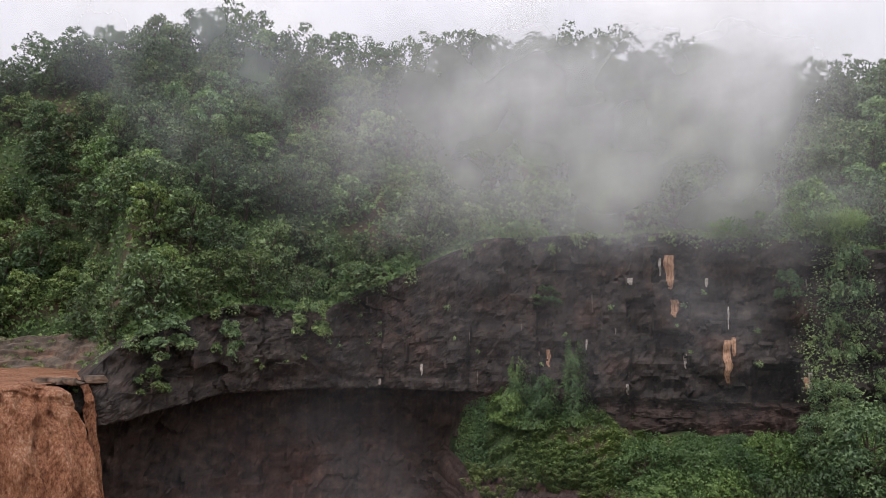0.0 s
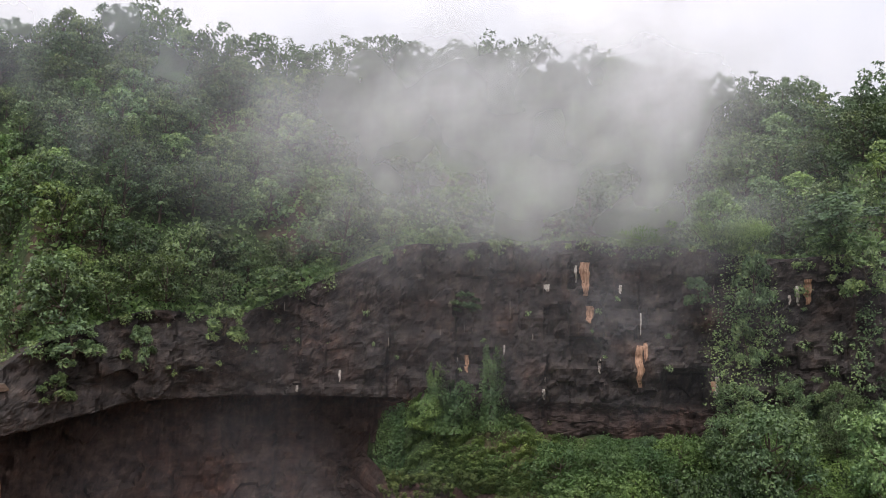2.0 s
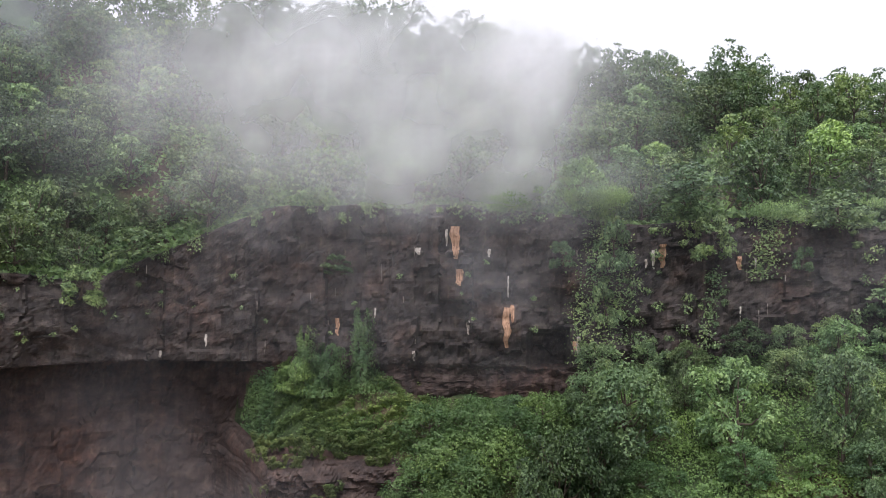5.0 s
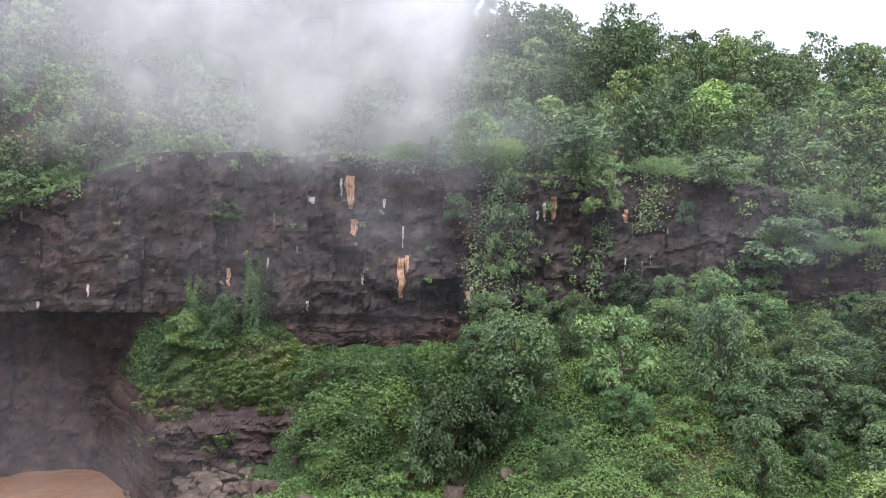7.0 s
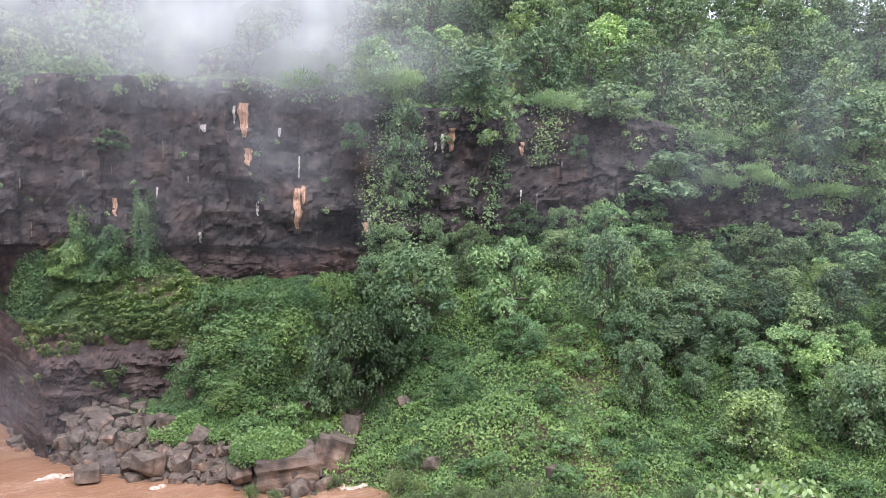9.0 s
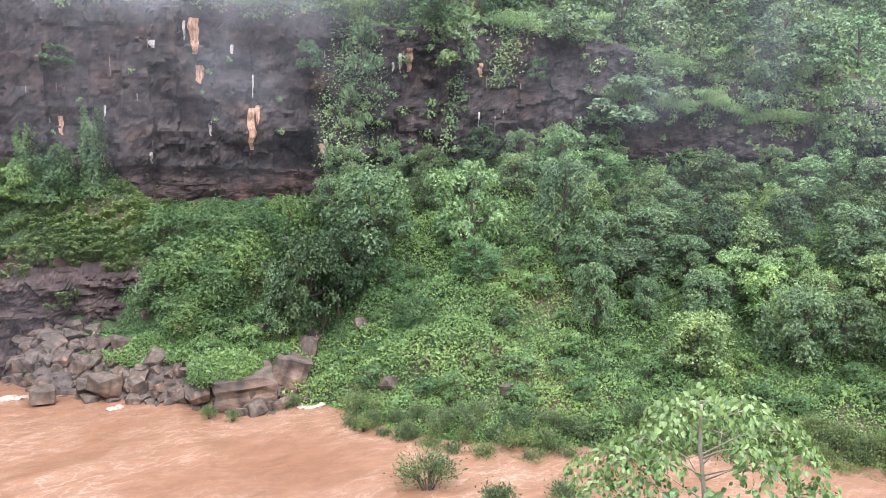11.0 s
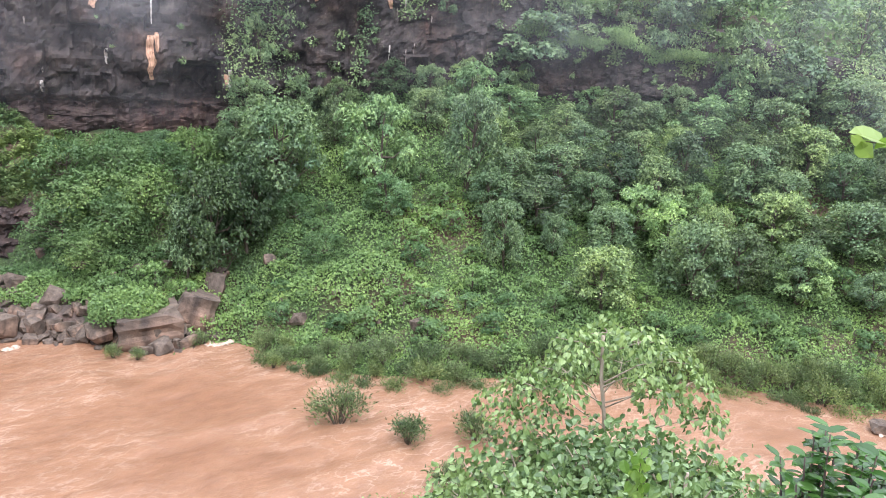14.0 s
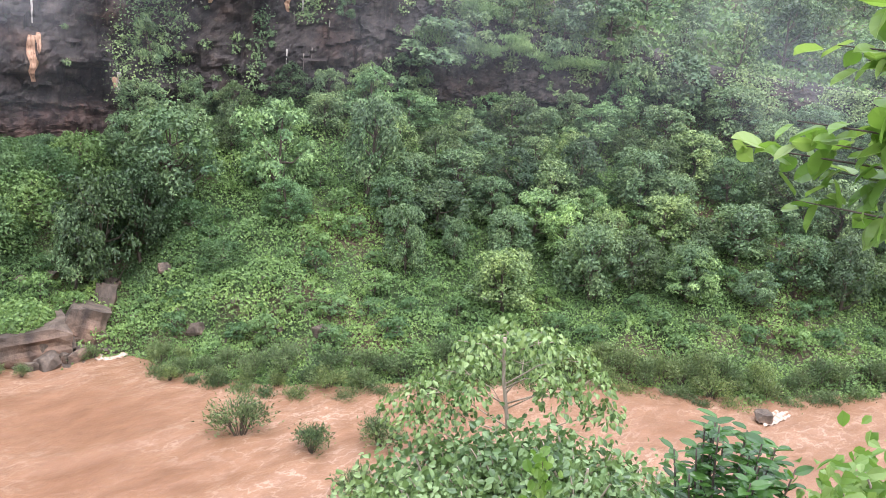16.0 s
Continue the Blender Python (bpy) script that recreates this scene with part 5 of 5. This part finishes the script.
# ---- near bank: the tree below the viewpoint, a branch beside it, a glossy shrub ----
def near_tree(b, r, top, wide, count, seed, mat, leaf, label, low, limbs=34, shape="leaf"):
    """A slender pale tree whose crown rises from the slope under the viewpoint."""
    r2 = np.random.default_rng(seed)
    x, y, g = [float(q) for q in at(b, r, ground_z(b, r))]
    root = tagged(new("near_tree"), label, "tree", "trees on the near bank")
    root.location = (x, y, g)
    tall = top - g
    spine = [np.array([0.25 * math.sin(s * 3), 0.2 * math.sin(s * 4), -0.6 + s * (tall + 0.4)]) for s in np.linspace(0, 1, 9)]
    pieces = [tube(spine, [0.13 * (1.12 - s) for s in np.linspace(0, 1, 9)], 8)]
    cen, axs = [], []
    for k in range(limbs):
        t = r2.uniform(0.0, 0.96)
        h = low - g + (tall - (low - g)) * t
        s = (h + 0.6) / (tall + 1.0)
        start = spine[min(8, int(s * 8))] * 1.0
        a = k * 2.4 + r2.uniform(-0.4, 0.4)
        reach = wide * math.sqrt(1.02 - t * t * 0.9) * r2.uniform(0.55, 1.05)
        tip = np.array([math.cos(a) * reach, math.sin(a) * reach, h + r2.uniform(-0.1, 0.12) - 0.25 * (reach / wide) ** 2])
        mid = start * 0.45 + tip * 0.55 + np.array([0, 0, -0.15])
        pieces.append(tube([start, mid, tip], [0.032, 0.02, 0.006], 5))
        m = count // limbs
        u = r2.uniform(0.12, 1.0, m)[:, None] ** 0.6 * 1.06
        c = start * (1 - u) ** 2 + 2 * u * (1 - u) * mid + u * u * tip
        cen.append(c + r2.normal(0, 0.14, (m, 3)))
        axs.append(r2.normal(0, 0.6, (m, 3)) + unit(tip - start) * 0.6 + np.array([0, 0, -0.75]))
    cen, axs = np.concatenate(cen), np.concatenate(axs)
    ln = leaf * r2.uniform(0.6, 1.25, len(cen))
    v, f = leaves(r2, cen, axs, np.array([0, 0, 0.9]) + unit(np.array([-x, -y, 0.0])) * 0.7 + r2.normal(0, 0.6, cen.shape), ln, ln * 0.62, shape)
    part("trunk", mesh_of("trunk", *joined(pieces), BARK_PALE, True), root, "pale slender trunk")
    part("crown", mesh_of("crown", v, f, mat), root, "fresh green pointed leaves")



def umbrella_tree():
    """A slender pale tree: bare limbs that end in flat, drooping pads of pointed leaves."""
    r2 = np.random.default_rng(401)
    b0, r0 = 51.7, 9.6
    foot = at(b0, r0, ground_z(b0, r0))
    root = tagged(new("near_tree"), "slender pale tree with open umbrella-like pads of pointed leaves", "tree", "trees on the near bank")
    root.location = [float(q) for q in foot]
    top = EYE - r0 * math.tan(radians(20.0)) - foot[2]
    spine = [np.array([0.09 * math.sin(s * 11), 0.07 * math.sin(s * 8), -0.5 + s * (top + 0.5)]) for s in np.linspace(0, 1, 12)]
    pieces, cen, axs = [tube(spine, [0.05 * (1.2 - 0.8 * s) for s in np.linspace(0, 1, 12)], 8)], [], []
    for b, rise, r, size in ((49.3, 20.6, 9.4, 0.34), (51.5, 19.8, 9.7, 0.36), (53.9, 20.0, 9.5, 0.34), (56.1, 20.9, 9.8, 0.32), (57.9, 22.3, 9.5, 0.28), (48.0, 22.5, 9.8, 0.32), (45.9, 23.9, 9.4, 0.34), (43.8, 25.1, 9.6, 0.30), (48.9, 24.2, 9.1, 0.24),
                             (47.5, 25.4, 9.3, 0.30), (54.6, 22.6, 9.2, 0.24), (55.8, 23.6, 9.4, 0.32), (58.9, 24.2, 9.6, 0.26), (45.0, 26.4, 9.2, 0.3), (52.6, 21.4, 10.1, 0.36), (50.2, 21.8, 10.1, 0.3)):
        tip = at(b, r, EYE - r * math.tan(radians(rise))) - foot
        h = min(tip[2] - r2.uniform(0.45, 0.8) * np.hypot(tip[0], tip[1]), top - 0.1)
        start = np.array([np.interp(h, [q[2] for q in spine], [q[j] for q in spine]) for j in range(3)])
        mid = start * 0.5 + tip * 0.5 + np.append(r2.normal(0, 0.08, 2), 0.05)
        pieces.append(tube([start, start * 0.6 + mid * 0.4, mid, tip], [0.014, 0.011, 0.008, 0.004], 5))
        for j in range(4):
            end = tip + np.array([math.cos(j * 1.7 + b), math.sin(j * 1.7 + b), 0.1]) * size * 0.8
            pieces.append(tube([mid * 0.3 + tip * 0.7, end], [0.007, 0.003], 4))
        m = int(560 * size)
        ang, q = r2.uniform(0, 6.28, m), np.sqrt(r2.uniform(0, 1, m)) * 1.15
        out = np.stack([np.cos(ang), np.sin(ang), 0 * ang], -1)
        cen.append(tip + out * (q * size)[:, None] + np.stack([0 * q, 0 * q, size * (0.25 - 0.42 * q * q) + r2.normal(0, 0.05, m)], -1))
        axs.append(out * 0.7 + r2.normal(0, 0.4, (m, 3)) + np.array([0, 0, -0.75]))
    cen, axs = np.concatenate(cen), np.concatenate(axs)
    ln = 0.082 * r2.uniform(0.6, 1.25, len(cen))
    v, f = leaves(r2, cen, axs, np.array([0, 0, 0.8]) + r2.normal(0, 0.5, cen.shape) + unit(-foot) * np.array([0.4, 0.4, 0]), ln, ln * 0.62, "leaf")
    part("trunk", mesh_of("trunk", *joined(pieces), BARK_PALE, True), root, "pale slender trunk and limbs")
    part("crown", mesh_of("crown", v, f, LEAF_NEAR), root, "drooping pale green pointed leaves")


umbrella_tree()
for b, r, drop, wide, count, seed in ((52.4, 8.6, 4.4, 1.2, 4600, 403), (46.6, 8.7, 4.7, 1.2, 4600, 402), (57.2, 8.3, 4.2, 1.15, 4600, 404), (61.6, 8.5, 4.5, 1.1, 4400, 406), (42.8, 9.2, 5.6, 0.9, 2800, 407), (50.0, 7.3, 4.55, 1.1, 3600, 408), (58.5, 7.2, 4.4, 1.1, 3600, 409)):
    near_tree(b, r, EYE - drop, wide, count, seed, LEAF_NEAR, 0.10, "leafy pale green tree crown below the viewpoint", EYE - drop - 0.9, 70)
near_tree(79.0, 5.8, EYE - 2.25, 0.7, 1300, 405, LEAF_YOUNG, 0.12, "bright green young tree beside the viewpoint", EYE - 3.6)


def climbing_vine():
    """A sprig of big bright leaves on a stem that climbs out of the crowns."""
    r2 = np.random.default_rng(441)
    foot = at(54.6, 7.0, ground_z(54.6, 7.0))
    root = tagged(new("climbing_vine"), "bright yellow-green vine sprig climbing out of the crowns", "vine")
    root.location = [float(q) for q in foot]
    tip = at(54.8, 7.0, EYE - 7.0 * math.tan(radians(27.3))) - foot
    low = tip - np.array([0, 0, 0.75])
    part("stem", mesh_of("stem", *tube([np.array([0, 0, -0.3]), low * 0.5, low, tip], [0.012, 0.009, 0.006, 0.003], 5), BARK, True), root)
    n = 46
    u = r2.uniform(0, 1, n)[:, None]
    cen = low * (1 - u) + tip * u + r2.normal(0, 0.075, (n, 3)) * np.array([1, 1, 0.5])
    axs = r2.normal(0, 0.4, (n, 3)) + np.array([0, 0, -0.8])
    ln = 0.12 * r2.uniform(0.6, 1.2, n)
    v, f = leaves(r2, cen, axs, unit(-foot) * np.array([0.8, 0.8, 0]) + np.array([0, 0, 0.6]) + r2.normal(0, 0.3, cen.shape), ln, ln * 0.75, "broad")
    part("foliage", mesh_of("foliage", v, f, LEAF_YOUNG), root, "big bright yellow-green leaves")


climbing_vine()


def glossy_shrub():
    r2 = np.random.default_rng(421)
    x, y, g = [float(q) for q in at(68.0, 6.0, ground_z(68.0, 6.0))]
    root = tagged(new("glossy_shrub"), "dark glossy shrub with upright whorls of leaves", "shrub")
    root.location = (x, y, g)
    stems, cen, axs = [], [], []
    for k in range(26):
        a, s = r2.uniform(0, 6.28), r2.uniform(0.1, 1.0)
        tip = np.array([math.cos(a) * 0.75 * s, math.sin(a) * 0.75 * s, EYE - 2.5 - g - 0.75 * s * r2.uniform(0.5, 1.2)])
        mid = tip * np.array([0.45, 0.45, 0.6])
        stems.append(tube([np.array([0, 0, -0.3]), mid, tip], [0.03, 0.016, 0.006], 5))
        for j in range(20):
            u = 0.55 + 0.45 * j / 19
            c = mid * (1 - u) + tip * u
            d = np.array([math.cos(j * 2.4), math.sin(j * 2.4), 0.3])
            cen.append(c + 0.07 * d), axs.append(d + r2.normal(0, 0.15, 3))
    cen, axs = np.array(cen), np.array(axs)
    ln = 0.15 * r2.uniform(0.7, 1.2, len(cen))
    v, f = leaves(r2, cen, axs, np.array([0, 0, 1.0]) + r2.normal(0, 0.2, cen.shape), ln, ln * 0.5, "broad")
    part("stem", mesh_of("stem", *joined(stems), BARK, True), root)
    part("foliage", mesh_of("foliage", v, f, LEAF_GLOSSY), root)


glossy_shrub()


def side_branch():
    """A leafy branch that reaches in from a tree beside the viewpoint."""
    r2 = np.random.default_rng(431)
    bx, by, bz = [float(q) for q in at(88.0, 4.6, ground_z(88.0, 4.6))]
    root = tagged(new("near_sapling"), "sapling with big bright leaves beside the viewpoint", "tree")
    root.location = (bx, by, bz)
    base = np.array([bx, by, bz])
    stems = [tube([(0, 0, -0.3), (0.02, 0, 1.2), (0, 0.05, EYE + 0.6 - bz)], [0.06, 0.045, 0.02], 7)]
    cen, axs, nrm = [], [], []
    for b, r, rise, n in ((65.6, 4.6, -5.3, 15), (69.3, 4.5, -8.4, 17), (68.6, 4.4, -3.4, 15), (71.0, 4.6, -6.3, 18), (72.0, 4.5, 0.6, 14), (73.0, 4.4, -2.4, 18), (73.5, 4.6, -8.9, 14), (70.0, 4.5, 1.4, 12), (72.6, 4.4, 3.4, 12), (70.2, 4.5, -4.6, 16), (74.0, 4.5, 2.6, 14), (75.5, 4.4, -5.0, 18), (76.5, 4.6, 0.2, 16)):
        tip = at(b, r, EYE + r * math.tan(radians(rise))) - base
        start = np.array([0, 0.03, EYE - bz + 4.6 * math.tan(radians(rise)) - 0.3])
        mid = start * 0.45 + tip * 0.55 + np.array([0, 0, 0.10])
        stems.append(tube([start, start * 0.6 + mid * 0.4, mid, mid * 0.4 + tip * 0.6, tip], [0.012, 0.009, 0.007, 0.005, 0.003], 5))
        for j in range(n):
            u = 0.5 + 0.52 * (j + r2.uniform(0, 1)) / n
            c = start * (1 - u) ** 2 + 2 * u * (1 - u) * mid + u * u * tip
            d = unit(tip - mid) * 0.7 + r2.normal(0, 0.55, 3) + np.array([0, 0, -0.25])
            cen.append(c + unit(d) * 0.085 + r2.normal(0, 0.03, 3)), axs.append(d)
    cen, axs = np.array(cen), np.array(axs)
    ln = 0.165 * r2.uniform(0.55, 1.2, len(cen))
    v, f = leaves(r2, cen, axs, np.array([0, 0, 1.0]) + r2.normal(0, 0.55, cen.shape), ln, ln * 0.76, "broad")
    part("stem", mesh_of("stem", *joined(stems), BARK, True), root)
    part("foliage", mesh_of("foliage", v, f, LEAF_YOUNG), root, "big bright yellow-green leaves")


side_branch()


# ---- spray and haze sheets ----
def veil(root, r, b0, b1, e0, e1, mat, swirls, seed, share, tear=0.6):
    """A curved sheet of spray or imitated haze at range r, whose density is a sum of soft swirls (bearing, rise,
    widths, strength), torn by turbulence.
    """
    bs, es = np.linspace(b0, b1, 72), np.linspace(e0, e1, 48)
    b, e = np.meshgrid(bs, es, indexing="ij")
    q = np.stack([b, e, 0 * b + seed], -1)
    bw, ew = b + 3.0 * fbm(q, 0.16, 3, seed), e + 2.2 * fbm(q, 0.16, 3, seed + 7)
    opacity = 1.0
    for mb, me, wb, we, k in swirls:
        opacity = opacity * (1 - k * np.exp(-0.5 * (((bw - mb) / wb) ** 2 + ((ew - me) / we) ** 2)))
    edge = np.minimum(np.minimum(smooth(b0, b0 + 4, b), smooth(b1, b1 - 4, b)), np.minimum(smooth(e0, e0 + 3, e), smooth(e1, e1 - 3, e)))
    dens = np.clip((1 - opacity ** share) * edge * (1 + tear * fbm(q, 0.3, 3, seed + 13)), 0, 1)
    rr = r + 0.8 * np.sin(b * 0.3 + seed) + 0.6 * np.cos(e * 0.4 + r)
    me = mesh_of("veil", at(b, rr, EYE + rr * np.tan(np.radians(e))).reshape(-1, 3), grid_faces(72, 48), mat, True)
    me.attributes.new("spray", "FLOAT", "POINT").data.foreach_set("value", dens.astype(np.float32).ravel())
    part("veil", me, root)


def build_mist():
    """Spray that rises from the falls and drifts at several depths before the wooded hill and the cliff, and tinted
    sheets that imitate haze.
    """
    root = tagged(new("mist"), "white spray mist before the wooded hill, with tinted sheets imitating haze", "mist", kind="stuff")
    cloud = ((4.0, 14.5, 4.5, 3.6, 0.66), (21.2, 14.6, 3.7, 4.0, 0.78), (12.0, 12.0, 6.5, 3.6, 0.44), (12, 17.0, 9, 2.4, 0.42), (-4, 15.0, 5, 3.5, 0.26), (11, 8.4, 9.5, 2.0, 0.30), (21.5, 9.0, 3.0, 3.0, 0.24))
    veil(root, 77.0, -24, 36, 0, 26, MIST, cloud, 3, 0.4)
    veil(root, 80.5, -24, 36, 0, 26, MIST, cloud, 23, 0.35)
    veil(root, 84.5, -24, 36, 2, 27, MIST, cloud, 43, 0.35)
    # added tinted sheets: haze imitated before the ridge, cliff, hollow and right slope
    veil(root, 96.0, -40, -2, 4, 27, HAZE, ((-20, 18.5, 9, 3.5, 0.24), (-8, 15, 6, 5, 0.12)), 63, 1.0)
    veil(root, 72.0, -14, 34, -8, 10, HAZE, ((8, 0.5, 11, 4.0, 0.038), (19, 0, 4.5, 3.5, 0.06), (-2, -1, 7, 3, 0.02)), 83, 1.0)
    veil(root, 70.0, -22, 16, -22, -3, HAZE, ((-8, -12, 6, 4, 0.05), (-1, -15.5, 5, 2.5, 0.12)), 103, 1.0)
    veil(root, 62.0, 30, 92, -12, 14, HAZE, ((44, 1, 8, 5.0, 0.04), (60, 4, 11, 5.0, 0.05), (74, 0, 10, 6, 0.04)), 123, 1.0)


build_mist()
